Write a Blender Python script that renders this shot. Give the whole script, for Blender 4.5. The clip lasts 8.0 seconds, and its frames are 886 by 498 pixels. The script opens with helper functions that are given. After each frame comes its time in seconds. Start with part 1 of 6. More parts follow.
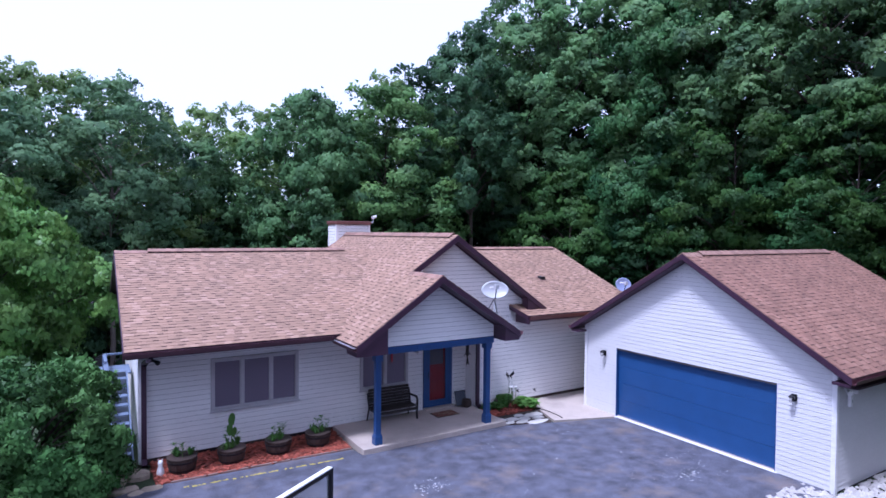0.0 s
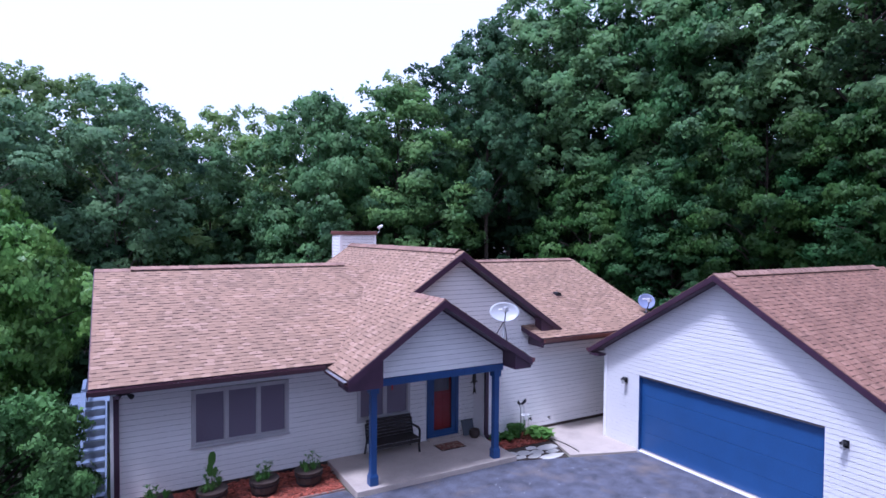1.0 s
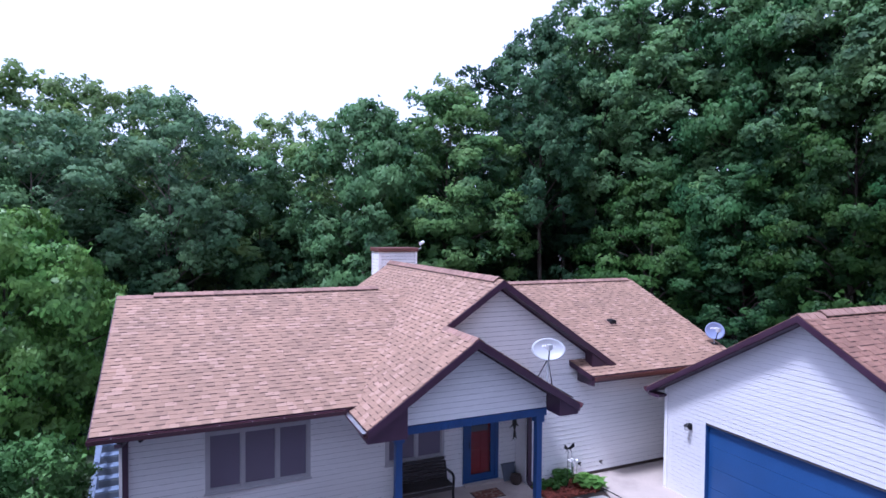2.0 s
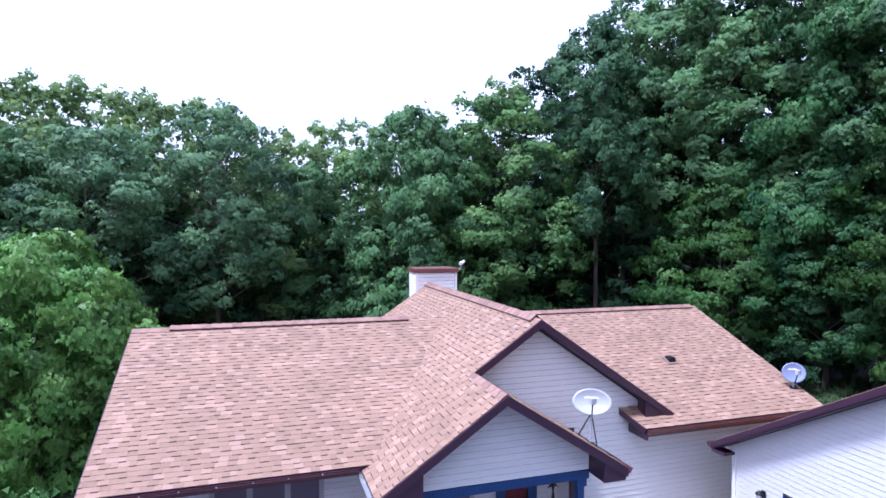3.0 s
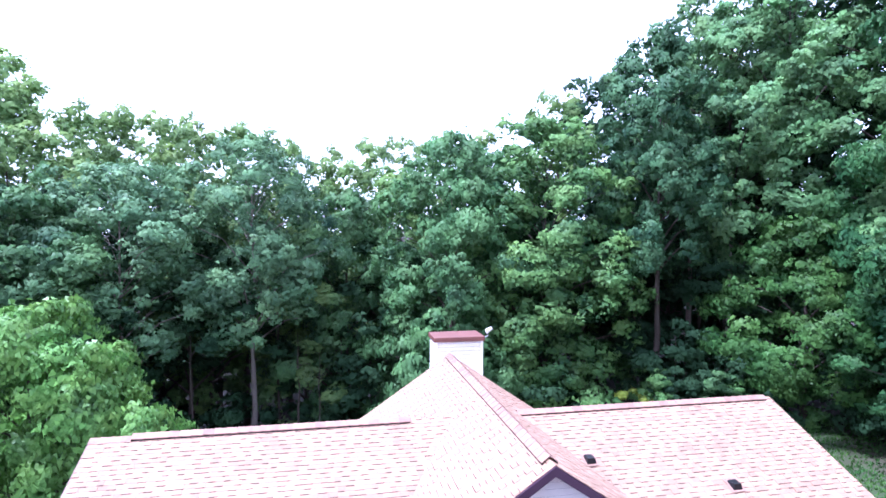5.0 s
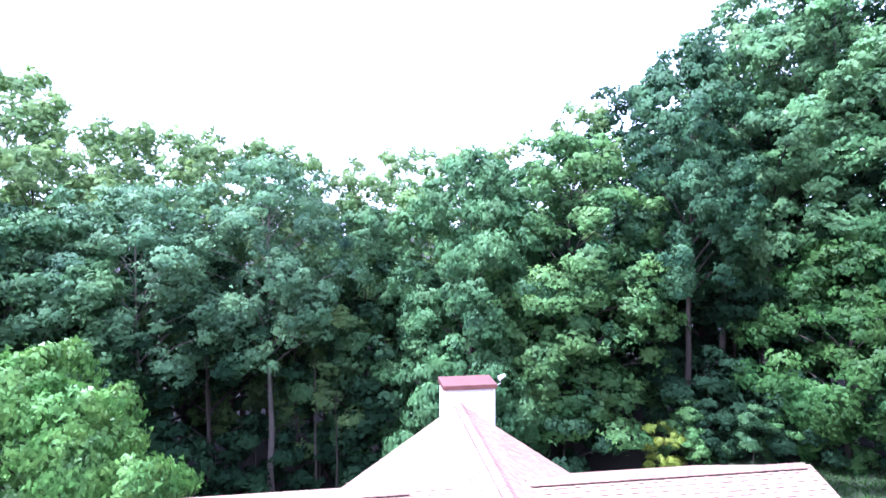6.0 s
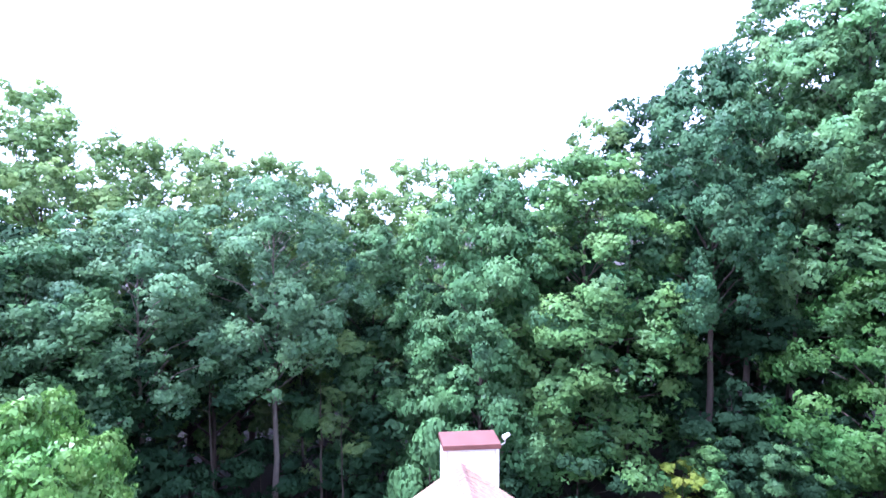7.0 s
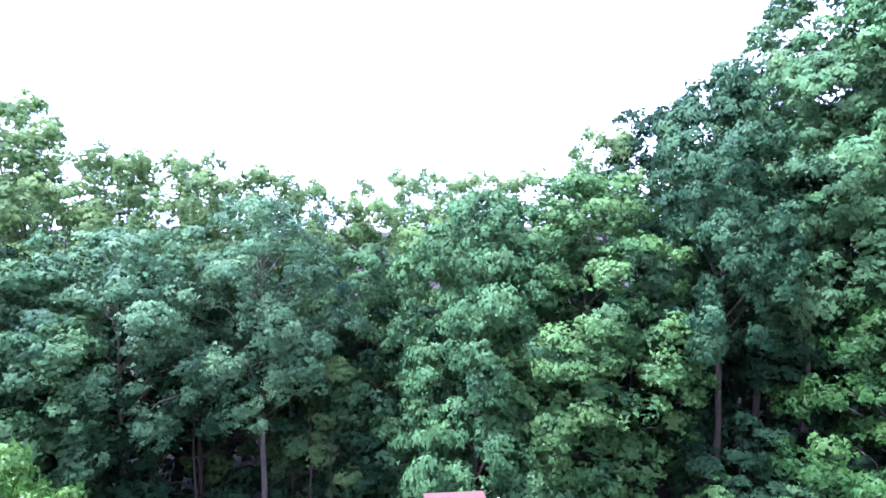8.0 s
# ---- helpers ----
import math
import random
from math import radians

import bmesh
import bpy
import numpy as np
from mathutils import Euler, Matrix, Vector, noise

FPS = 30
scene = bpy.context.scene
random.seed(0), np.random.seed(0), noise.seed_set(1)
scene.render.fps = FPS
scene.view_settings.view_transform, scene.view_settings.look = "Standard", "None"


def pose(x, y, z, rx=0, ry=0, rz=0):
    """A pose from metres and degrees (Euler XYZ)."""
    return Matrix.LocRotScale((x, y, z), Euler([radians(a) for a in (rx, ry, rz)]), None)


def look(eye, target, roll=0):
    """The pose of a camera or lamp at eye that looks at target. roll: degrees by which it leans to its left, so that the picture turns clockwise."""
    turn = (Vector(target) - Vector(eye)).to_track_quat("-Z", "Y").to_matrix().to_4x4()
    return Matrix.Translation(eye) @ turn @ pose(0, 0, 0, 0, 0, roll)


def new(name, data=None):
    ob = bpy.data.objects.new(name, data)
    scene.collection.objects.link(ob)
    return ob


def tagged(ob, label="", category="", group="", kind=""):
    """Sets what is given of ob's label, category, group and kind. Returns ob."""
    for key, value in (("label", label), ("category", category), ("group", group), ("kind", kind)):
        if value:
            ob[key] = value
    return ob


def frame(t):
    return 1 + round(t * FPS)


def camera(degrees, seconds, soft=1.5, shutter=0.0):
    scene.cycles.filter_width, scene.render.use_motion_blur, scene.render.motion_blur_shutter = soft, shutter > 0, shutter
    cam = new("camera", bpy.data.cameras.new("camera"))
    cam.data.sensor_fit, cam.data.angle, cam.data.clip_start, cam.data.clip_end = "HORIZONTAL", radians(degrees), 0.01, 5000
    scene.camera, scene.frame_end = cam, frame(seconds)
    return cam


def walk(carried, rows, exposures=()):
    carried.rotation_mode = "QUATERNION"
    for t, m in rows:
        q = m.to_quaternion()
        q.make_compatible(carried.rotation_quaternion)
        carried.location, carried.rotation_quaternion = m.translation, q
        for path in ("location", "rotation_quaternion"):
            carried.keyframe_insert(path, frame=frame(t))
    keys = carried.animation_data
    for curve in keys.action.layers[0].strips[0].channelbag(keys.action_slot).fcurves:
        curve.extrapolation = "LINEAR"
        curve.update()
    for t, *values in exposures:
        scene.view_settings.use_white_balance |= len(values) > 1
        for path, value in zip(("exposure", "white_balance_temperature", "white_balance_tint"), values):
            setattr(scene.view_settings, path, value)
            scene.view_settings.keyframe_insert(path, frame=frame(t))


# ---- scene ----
# ---- camera ----
cam = camera(75.0, 8.0, soft=1.6)
PATH = [
    (0, (-0.315, 0.149, 5.609), (0.735, 1.851, 5.556), 0.5),
    (0.5, (0.214, 0.631, 5.815), (1.253, 2.339, 5.759), 0.5),
    (1, (0.817, 1.174, 6.09), (1.806, 2.911, 6.033), 0.4),
    (1.5, (1.407, 1.699, 6.427), (2.318, 3.478, 6.369), 0.4),
    (3, (3.274, 3.397, 7.513), (3.888, 5.3, 7.448), 0.3),
    (3.5, (3.888, 3.999, 8.015), (4.446, 5.918, 7.946), 0.2),
    (4, (4.464, 4.577, 8.519), (4.963, 6.513, 8.449), 0.2),
    (4.5, (4.946, 5.083, 9.038), (5.39, 7.032, 8.967), 0.2),
    (6, (6.28, 6.623, 10.903), (6.565, 8.601, 10.821), 0.0),
    (6.5, (6.607, 7.181, 11.586), (6.849, 9.165, 11.501), 0.1),
    (7, (6.958, 7.795, 12.333), (7.179, 9.78, 12.24), 0.1),
    (7.5, (7.3, 8.469, 12.864), (7.511, 10.456, 12.771), 0.2),
    (8, (7.627, 9.228, 13.534), (7.833, 11.215, 13.435), 0.2),
]
EXPOSURES = [(0.0, 0.02, 4920, 28), (1.5, 0.03, 4930, 28), (3.0, 0.40, 4970, 25), (4.0, 0.83, 4970, 25), (4.7, 1.18, 4930, 26), (6.0, 1.74, 4830, 28), (7.0, 1.73, 4830, 29), (8.0, 1.58, 4830, 29)]
walk(cam, [(t, look(eye, target, roll)) for t, eye, target, roll in PATH],
     EXPOSURES)

# ---- world and sun ----
SUN_TO = Vector((-0.62, -0.17, 1.40)).normalized()
world = bpy.data.worlds.new("sky")
scene.world = world
world.use_nodes = True
wn, wl = world.node_tree.nodes, world.node_tree.links
sky = wn.new("ShaderNodeTexSky")
sky.sky_type, sky.sun_disc = "NISHITA", False
sky.sun_elevation = math.asin(SUN_TO.z)
sky.sun_rotation = math.atan2(SUN_TO.x, SUN_TO.y)
sky.air_density, sky.dust_density, sky.ozone_density = 1.0, 4.0, 1.0
haze = wn.new("ShaderNodeMix")
haze.data_type = "RGBA"
haze.inputs[0].default_value = 0.72
haze.inputs[7].default_value = (10.4, 10.5, 11.1, 1)     # thin bright cloud over the whole sky
wl.new(sky.outputs[0], haze.inputs[6])
wl.new(haze.outputs[2], wn["Background"].inputs[0])
wn["Background"].inputs[1].default_value = 0.140
sun_data = bpy.data.lights.new("sun", "SUN")
sun_data.energy, sun_data.angle, sun_data.color = 4.4, radians(9), (1.0, 0.95, 0.87)
sun = new("sun", sun_data)
sun.matrix_basis = look(SUN_TO * 60, (0, 0, 0))

# ---- materials ----
def material(name, base, rough=0.7, metal=0.0, spread=0.18, scale=6.0, fine=60.0, bump=0.15, island=0.0, per_object=0.0,
             second=None, second_scale=1.2, second_edge=(0.45, 0.65), stretch=None, spec=0.5, distance=0.004):
    """A procedural surface: base colour varied at two scales, by piece and by object, with relief; second: a colour of stains."""
    m = bpy.data.materials.new(name)
    m.use_nodes = True
    n, l = m.node_tree.nodes, m.node_tree.links
    b = n["Principled BSDF"]
    b.inputs["Metallic"].default_value = metal
    b.inputs["Specular IOR Level"].default_value = spec
    tc = n.new("ShaderNodeTexCoord")
    at = tc.outputs["Object"]
    if stretch:
        mp = n.new("ShaderNodeMapping")
        mp.inputs["Scale"].default_value = stretch
        l.new(at, mp.inputs[0])
        at = mp.outputs[0]
    coarse, grain = n.new("ShaderNodeTexNoise"), n.new("ShaderNodeTexNoise")
    for tex, s, d in ((coarse, scale, 4), (grain, fine, 3)):
        tex.inputs["Scale"].default_value, tex.inputs["Detail"].default_value = s, d
        l.new(at, tex.inputs["Vector"])
    add = n.new("ShaderNodeMath")
    add.operation = "ADD"
    l.new(coarse.outputs[0], add.inputs[0])
    l.new(grain.outputs[0], add.inputs[1])
    total = add.outputs[0]

    def plus(value, amount, total):
        k = n.new("ShaderNodeMath")
        k.operation = "MULTIPLY_ADD"
        l.new(value, k.inputs[0])
        k.inputs[1].default_value = amount
        l.new(total, k.inputs[2])
        shift = n.new("ShaderNodeMath")
        shift.operation = "SUBTRACT"
        l.new(k.outputs[0], shift.inputs[0])
        shift.inputs[1].default_value = amount / 2
        return shift.outputs[0]

    if island:
        total = plus(n.new("ShaderNodeNewGeometry").outputs["Random Per Island"], island, total)
    if per_object:
        total = plus(n.new("ShaderNodeObjectInfo").outputs["Random"], per_object, total)
    ramp = n.new("ShaderNodeMapRange")
    ramp.inputs[1].default_value, ramp.inputs[2].default_value = 0.5, 1.5
    ramp.inputs[3].default_value, ramp.inputs[4].default_value = 1 - 2 * spread, 1 + 2 * spread
    ramp.clamp = False
    l.new(total, ramp.inputs[0])
    mul = n.new("ShaderNodeVectorMath")
    mul.operation = "SCALE"
    mul.inputs[0].default_value = base
    l.new(ramp.outputs[0], mul.inputs["Scale"])
    colour = mul.outputs[0]
    if second:
        stain, edge, mix = n.new("ShaderNodeTexNoise"), n.new("ShaderNodeMapRange"), n.new("ShaderNodeMix")
        stain.inputs["Scale"].default_value, stain.inputs["Detail"].default_value = second_scale, 6
        stain.inputs["Roughness"].default_value = 0.65
        l.new(at, stain.inputs["Vector"])
        edge.inputs[1].default_value, edge.inputs[2].default_value = second_edge
        l.new(stain.outputs[0], edge.inputs[0])
        mix.data_type = "RGBA"
        l.new(edge.outputs[0], mix.inputs[0])
        l.new(colour, mix.inputs[6])
        mix.inputs[7].default_value = (*second, 1)
        colour = mix.outputs[2]
    l.new(colour, b.inputs["Base Color"])
    rr = n.new("ShaderNodeMapRange")
    rr.inputs[3].default_value, rr.inputs[4].default_value = max(0.02, rough - 0.12), min(1, rough + 0.12)
    l.new(coarse.outputs[0], rr.inputs[0])
    l.new(rr.outputs[0], b.inputs["Roughness"])
    if bump:
        bp = n.new("ShaderNodeBump")
        bp.inputs["Strength"].default_value, bp.inputs["Distance"].default_value = bump, distance
        l.new(add.outputs[0], bp.inputs["Height"])
        l.new(bp.outputs[0], b.inputs["Normal"])
    return m


def leaf_material(name, base, light, translucent=0.25, tint=0.16, gloss=0.5, shine=0.14):
    """Leaves: two greens by leaf and by clump, a little shine, light through the blade."""
    m = bpy.data.materials.new(name)
    m.use_nodes = True
    n, l = m.node_tree.nodes, m.node_tree.links
    b = n["Principled BSDF"]
    geo, info, tc, tex = (n.new("ShaderNode" + k) for k in ("NewGeometry", "ObjectInfo", "TexCoord", "TexNoise"))
    tex.inputs["Scale"].default_value, tex.inputs["Detail"].default_value = 0.45, 2
    l.new(tc.outputs["Object"], tex.inputs["Vector"])
    s1, s2, mix = n.new("ShaderNodeMath"), n.new("ShaderNodeMath"), n.new("ShaderNodeMix")
    s1.operation = s2.operation = "MULTIPLY_ADD"
    l.new(geo.outputs["Random Per Island"], s1.inputs[0])
    s1.inputs[1].default_value = 0.18
    l.new(tex.outputs[0], s1.inputs[2])
    l.new(info.outputs["Random"], s2.inputs[0])
    s2.inputs[1].default_value = tint
    l.new(s1.outputs[0], s2.inputs[2])
    rng = n.new("ShaderNodeMapRange")
    rng.inputs[1].default_value, rng.inputs[2].default_value = 0.30, 0.92
    l.new(s2.outputs[0], rng.inputs[0])
    mix.data_type = "RGBA"
    l.new(rng.outputs[0], mix.inputs[0])
    mix.inputs[6].default_value, mix.inputs[7].default_value = (*base, 1), (*light, 1)
    # each tree and each spray leans a little to yellow or to blue
    spray, lean, hue, hsv = (n.new("ShaderNode" + k) for k in ("TexNoise", "Math", "Math", "HueSaturation"))
    spray.inputs["Scale"].default_value, spray.inputs["Detail"].default_value = 0.7, 1
    l.new(tc.outputs["Object"], spray.inputs["Vector"])
    lean.operation = hue.operation = "MULTIPLY_ADD"
    l.new(info.outputs["Random"], lean.inputs[0])
    lean.inputs[1].default_value, lean.inputs[2].default_value = 0.014, 0.4625
    l.new(spray.outputs[0], hue.inputs[0])
    hue.inputs[1].default_value = 0.055
    l.new(lean.outputs[0], hue.inputs[2])
    l.new(hue.outputs[0], hsv.inputs["Hue"])
    l.new(mix.outputs[2], hsv.inputs["Color"])
    l.new(hsv.outputs[0], b.inputs["Base Color"])
    b.inputs["Roughness"].default_value = gloss
    b.inputs["Specular IOR Level"].default_value = shine
    tr, sh = n.new("ShaderNodeBsdfTranslucent"), n.new("ShaderNodeMixShader")
    l.new(hsv.outputs[0], tr.inputs[0])
    sh.inputs[0].default_value = translucent
    l.new(b.outputs[0], sh.inputs[1])
    l.new(tr.outputs[0], sh.inputs[2])
    l.new(sh.outputs[0], n["Material Output"].inputs[0])
    return m


def glass_material(name, tint=(0.05, 0.06, 0.07), alpha=0.75, rough=0.05):
    m = bpy.data.materials.new(name)
    m.use_nodes = True
    n, l = m.node_tree.nodes, m.node_tree.links
    b = n["Principled BSDF"]
    b.inputs["Base Color"].default_value = (*tint, 1)
    b.inputs["Roughness"].default_value = rough
    b.inputs["IOR"].default_value = 1.5
    tp, sh = n.new("ShaderNodeBsdfTransparent"), n.new("ShaderNodeMixShader")
    sh.inputs[0].default_value = alpha
    l.new(tp.outputs[0], sh.inputs[1])
    l.new(b.outputs[0], sh.inputs[2])
    l.new(sh.outputs[0], n["Material Output"].inputs[0])
    return m


SHINGLE = material("shingle", (0.278, 0.172, 0.117), 0.9, spread=0.14, scale=1.2, fine=90, bump=0.5, island=0.45)
SHINGLE_LIGHT = material("light_shingle", (0.350, 0.222, 0.160), 0.9, spread=0.11, scale=1.2, fine=90, bump=0.5)
SHINGLE_ONE = material("shingle_single", (0.278, 0.172, 0.117), 0.9, spread=0.14, scale=1.2, fine=90, bump=0.5, per_object=0.45)
OLD_SHINGLE = material("old_shingle", (0.235, 0.125, 0.09), 0.9, spread=0.15, scale=1.2, fine=90, bump=0.5, island=0.5)
OLD_SHINGLE_ONE = material("old_shingle_single", (0.235, 0.125, 0.09), 0.9, spread=0.15, scale=1.2, fine=90, bump=0.5, per_object=0.5)
OLD_LIGHT = material("old_light_shingle", (0.285, 0.158, 0.115), 0.9, spread=0.12, scale=1.2, fine=90, bump=0.5)
GUTTER_SHADE = material("gutter_shade", (0.022, 0.016, 0.014), 0.95, spread=0.4, scale=20)
# dark colour that draws the shadow line under raised shingles
SHADOW_LINE = material("shingle_shadow_line", (0.058, 0.031, 0.028), 0.9, spread=0.2)
RIDGE_CAP = material("ridge_cap", (0.26, 0.155, 0.12), 0.9, spread=0.2, fine=90, bump=0.5, island=0.5)
SIDING = material("vinyl_siding", (0.83, 0.81, 0.79), 0.5, spread=0.05, scale=0.9, fine=14, bump=0.06, per_object=0.10, stretch=(0.6, 1, 2.2))
SIDING_C = material("chimney_siding", (0.80, 0.79, 0.79), 0.5, spread=0.03, scale=0.9, fine=14, bump=0.05)
SIDING_G = material("white_vinyl_siding", (0.66, 0.65, 0.66), 0.5, spread=0.04, scale=0.9, fine=14, bump=0.06, per_object=0.08, stretch=(1, 0.6, 2.2))
# dark, so that the gaps between siding boards read as shadow lines
WALL_BACK = material("lap_shadow_backing", (0.06, 0.055, 0.06), 0.9, spread=0.08)
WHITE_TRIM = material("white_trim", (0.78, 0.77, 0.78), 0.45, spread=0.05, bump=0.05)
MAROON = material("maroon_trim", (0.045, 0.019, 0.038), 0.4, spread=0.15, scale=3, bump=0.05)
GUTTER_RED = material("gutter_enamel", (0.080, 0.030, 0.040), 0.4, spread=0.15, scale=3, bump=0.05)
MAROON_RED = material("red_brown_metal", (0.145, 0.058, 0.048), 0.5, spread=0.15, scale=3, bump=0.05)
SOFFIT = material("soffit", (0.042, 0.02, 0.034), 0.6, spread=0.12)
BLUE = material("blue_paint", (0.020, 0.066, 0.20), 0.42, spread=0.10, scale=2.5, fine=30, bump=0.05)
BLUE_DOOR = material("blue_door_paint", (0.022, 0.074, 0.215), 0.38, spread=0.09, scale=1.6, fine=30, bump=0.05)
ASPHALT = material("asphalt", (0.083, 0.086, 0.115), 0.8, spread=0.5, scale=2.6, fine=45, bump=0.45, second=(0.165, 0.135, 0.125), second_scale=0.9, second_edge=(0.52, 0.76))
CONCRETE = material("concrete", (0.45, 0.385, 0.335), 0.85, spread=0.10, scale=1.3, fine=50, bump=0.2, second=(0.33, 0.28, 0.25), second_scale=1.0, second_edge=(0.5, 0.75))
MULCH = material("red_mulch", (0.30, 0.075, 0.045), 0.95, spread=0.35, scale=9, fine=70, bump=0.9, island=0.8, distance=0.02)
SOIL = material("soil", (0.05, 0.035, 0.028), 0.95, spread=0.3, scale=8, fine=60, bump=0.6)
GRASS_FLOOR = material("lawn_soil", (0.035, 0.055, 0.02), 0.95, spread=0.3, scale=1.2, fine=30, bump=0.5, second=(0.05, 0.036, 0.026), second_scale=0.25, second_edge=(0.5, 0.7))


def add_litter(m):
    """Brown leaf litter over the grass wherever the mesh's litter value says the wood's floor begins."""
    n, l = m.node_tree.nodes, m.node_tree.links
    b = n["Principled BSDF"]
    was = b.inputs["Base Color"].links[0].from_socket
    at, tc, patch, leaf, total, edge = (n.new("ShaderNode" + k) for k in ("Attribute", "TexCoord", "TexNoise", "TexNoise", "Math", "MapRange"))
    at.attribute_name = "litter"
    patch.inputs["Scale"].default_value, patch.inputs["Detail"].default_value = 1.1, 6
    leaf.inputs["Scale"].default_value, leaf.inputs["Detail"].default_value = 9.0, 5
    l.new(tc.outputs["Object"], patch.inputs["Vector"])
    l.new(tc.outputs["Object"], leaf.inputs["Vector"])
    total.operation = "ADD"
    l.new(at.outputs["Fac"], total.inputs[0])
    l.new(patch.outputs[0], total.inputs[1])
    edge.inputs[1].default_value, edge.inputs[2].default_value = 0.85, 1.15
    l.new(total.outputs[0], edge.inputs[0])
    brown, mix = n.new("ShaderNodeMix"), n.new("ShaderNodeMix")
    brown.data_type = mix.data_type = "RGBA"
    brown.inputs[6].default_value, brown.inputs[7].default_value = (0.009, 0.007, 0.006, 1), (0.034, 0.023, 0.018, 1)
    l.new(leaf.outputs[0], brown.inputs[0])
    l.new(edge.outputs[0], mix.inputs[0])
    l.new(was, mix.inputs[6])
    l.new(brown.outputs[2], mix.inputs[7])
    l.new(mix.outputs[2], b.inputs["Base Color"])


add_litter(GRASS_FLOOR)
FLAG = material("pale_flagstone", (0.52, 0.50, 0.46), 0.85, spread=0.14, scale=4, fine=40, bump=0.4, per_object=0.4)
STONE = material("pale_stone", (0.40, 0.32, 0.24), 0.85, spread=0.14, scale=4, fine=40, bump=0.4, per_object=0.5)
GRAVEL = material("white_gravel", (0.42, 0.40, 0.38), 0.85, spread=0.15, scale=6, fine=40, bump=0.3, island=0.6)
BARK = material("bark", (0.075, 0.055, 0.045), 0.9, spread=0.25, scale=3, fine=25, bump=0.8, per_object=0.4, stretch=(3, 3, 0.6), distance=0.02)
BARK_PALE = material("pale_bark", (0.20, 0.16, 0.14), 0.9, spread=0.25, scale=3, fine=25, bump=0.8, stretch=(3, 3, 0.6), distance=0.02)
DARK_METAL = material("dark_metal", (0.02, 0.02, 0.024), 0.45, metal=0.6, spread=0.1, bump=0.05)
GREY_METAL = material("grey_metal", (0.35, 0.36, 0.38), 0.4, metal=0.6, spread=0.1, bump=0.05)
DISH_GREY = material("dish_paint", (0.42, 0.43, 0.46), 0.4, spread=0.06, scale=2, bump=0.04)
GREY_WOOD = material("weathered_blue_grey_wood", (0.13, 0.17, 0.25), 0.75, spread=0.15, scale=3, fine=40, bump=0.2, per_object=0.3)
BARREL = material("barrel_wood", (0.055, 0.037, 0.030), 0.85, spread=0.25, scale=5, fine=40, bump=0.4, per_object=0.4, island=0.5, stretch=(3, 3, 0.5))
# porch ceiling out of view, coloured dark to dim the walls below
CEILING_DARK = material("dark_ceiling_board", (0.20, 0.13, 0.09), 0.7, spread=0.15, scale=3, fine=40, bump=0.1, stretch=(0.5, 6, 1))
BENCH_WOOD = material("dark_bench_wood", (0.03, 0.024, 0.022), 0.7, spread=0.2, scale=5, fine=40, bump=0.2)
PAINT_YELLOW = material("worn_yellow_line", (0.44, 0.37, 0.07), 0.8, spread=0.2, second=(0.09, 0.09, 0.09), second_scale=9, second_edge=(0.52, 0.6))
RED_FABRIC = material("red_cloth", (0.42, 0.02, 0.025), 0.8, spread=0.15)
CURTAIN = material("window_curtain", (0.22, 0.20, 0.23), 0.9, spread=0.2, scale=4, stretch=(6, 6, 0.5))
INTERIOR = material("interior_wall", (0.28, 0.26, 0.25), 0.9, spread=0.05)
SCREEN = glass_material("screened_glass", (0.17, 0.14, 0.19), 0.88, 0.12)
GLASS = glass_material("window_glass", (0.03, 0.03, 0.035), 0.22, 0.04)
ACRYLIC = glass_material("acrylic_board", (0.55, 0.58, 0.60), 0.35, 0.15)

HOSTA = leaf_material("hosta_leaf", (0.09, 0.22, 0.04), (0.22, 0.42, 0.09), tint=0.1)
GREEN_PLANT = leaf_material("garden_plant", (0.05, 0.13, 0.03), (0.13, 0.28, 0.06), tint=0.1)
FRAME_GREY = material("taupe_frame", (0.45, 0.43, 0.44), 0.5, spread=0.06, bump=0.05)
RED_DOOR = material("red_door_paint", (0.46, 0.022, 0.032), 0.45, spread=0.08, bump=0.05)
MAT_RED = material("door_mat_weave", (0.16, 0.055, 0.035), 0.95, spread=0.5, scale=14, fine=90, bump=0.4, second=(0.30, 0.22, 0.15), second_scale=9, second_edge=(0.5, 0.6))
SLATE = material("slate_board", (0.10, 0.115, 0.14), 0.7, spread=0.15)
WHITE_GLAZE = material("white_ornament", (0.75, 0.74, 0.74), 0.4, spread=0.08)
DISH_BLUE = material("blue_grey_dish", (0.22, 0.26, 0.42), 0.4, spread=0.06, bump=0.04)
TIMBER = material("edging_timber", (0.25, 0.16, 0.135), 0.9, spread=0.2, fine=40, bump=0.3)
SPECK = material("pale_splash", (0.40, 0.40, 0.42), 0.8, spread=0.15)

# bluish dark tones copy shaded leaves, yellower light tones copy sunlit ones
LEAF_MID = leaf_material("maple_leaf", (0.014, 0.043, 0.026), (0.128, 0.252, 0.090))
# darker than LEAF_MID, with the shade under the crowns put into the colour
LEAF_DEEP = leaf_material("shaded_maple_leaf", (0.010, 0.041, 0.022), (0.072, 0.178, 0.054))
LEAF_OLIVE = leaf_material("sugar_maple_leaf", (0.007, 0.027, 0.012), (0.078, 0.165, 0.038))
# basswood green, darkened for the shade under the right-hand crowns
LEAF_SHADE = leaf_material("shaded_basswood_leaf", (0.005, 0.023, 0.010), (0.064, 0.140, 0.030))
LEAF_COOL = leaf_material("cool_green_leaf", (0.010, 0.037, 0.026), (0.108, 0.226, 0.092))
LEAF_TALL = leaf_material("tall_tree_leaf", (0.018, 0.053, 0.034), (0.190, 0.350, 0.124))
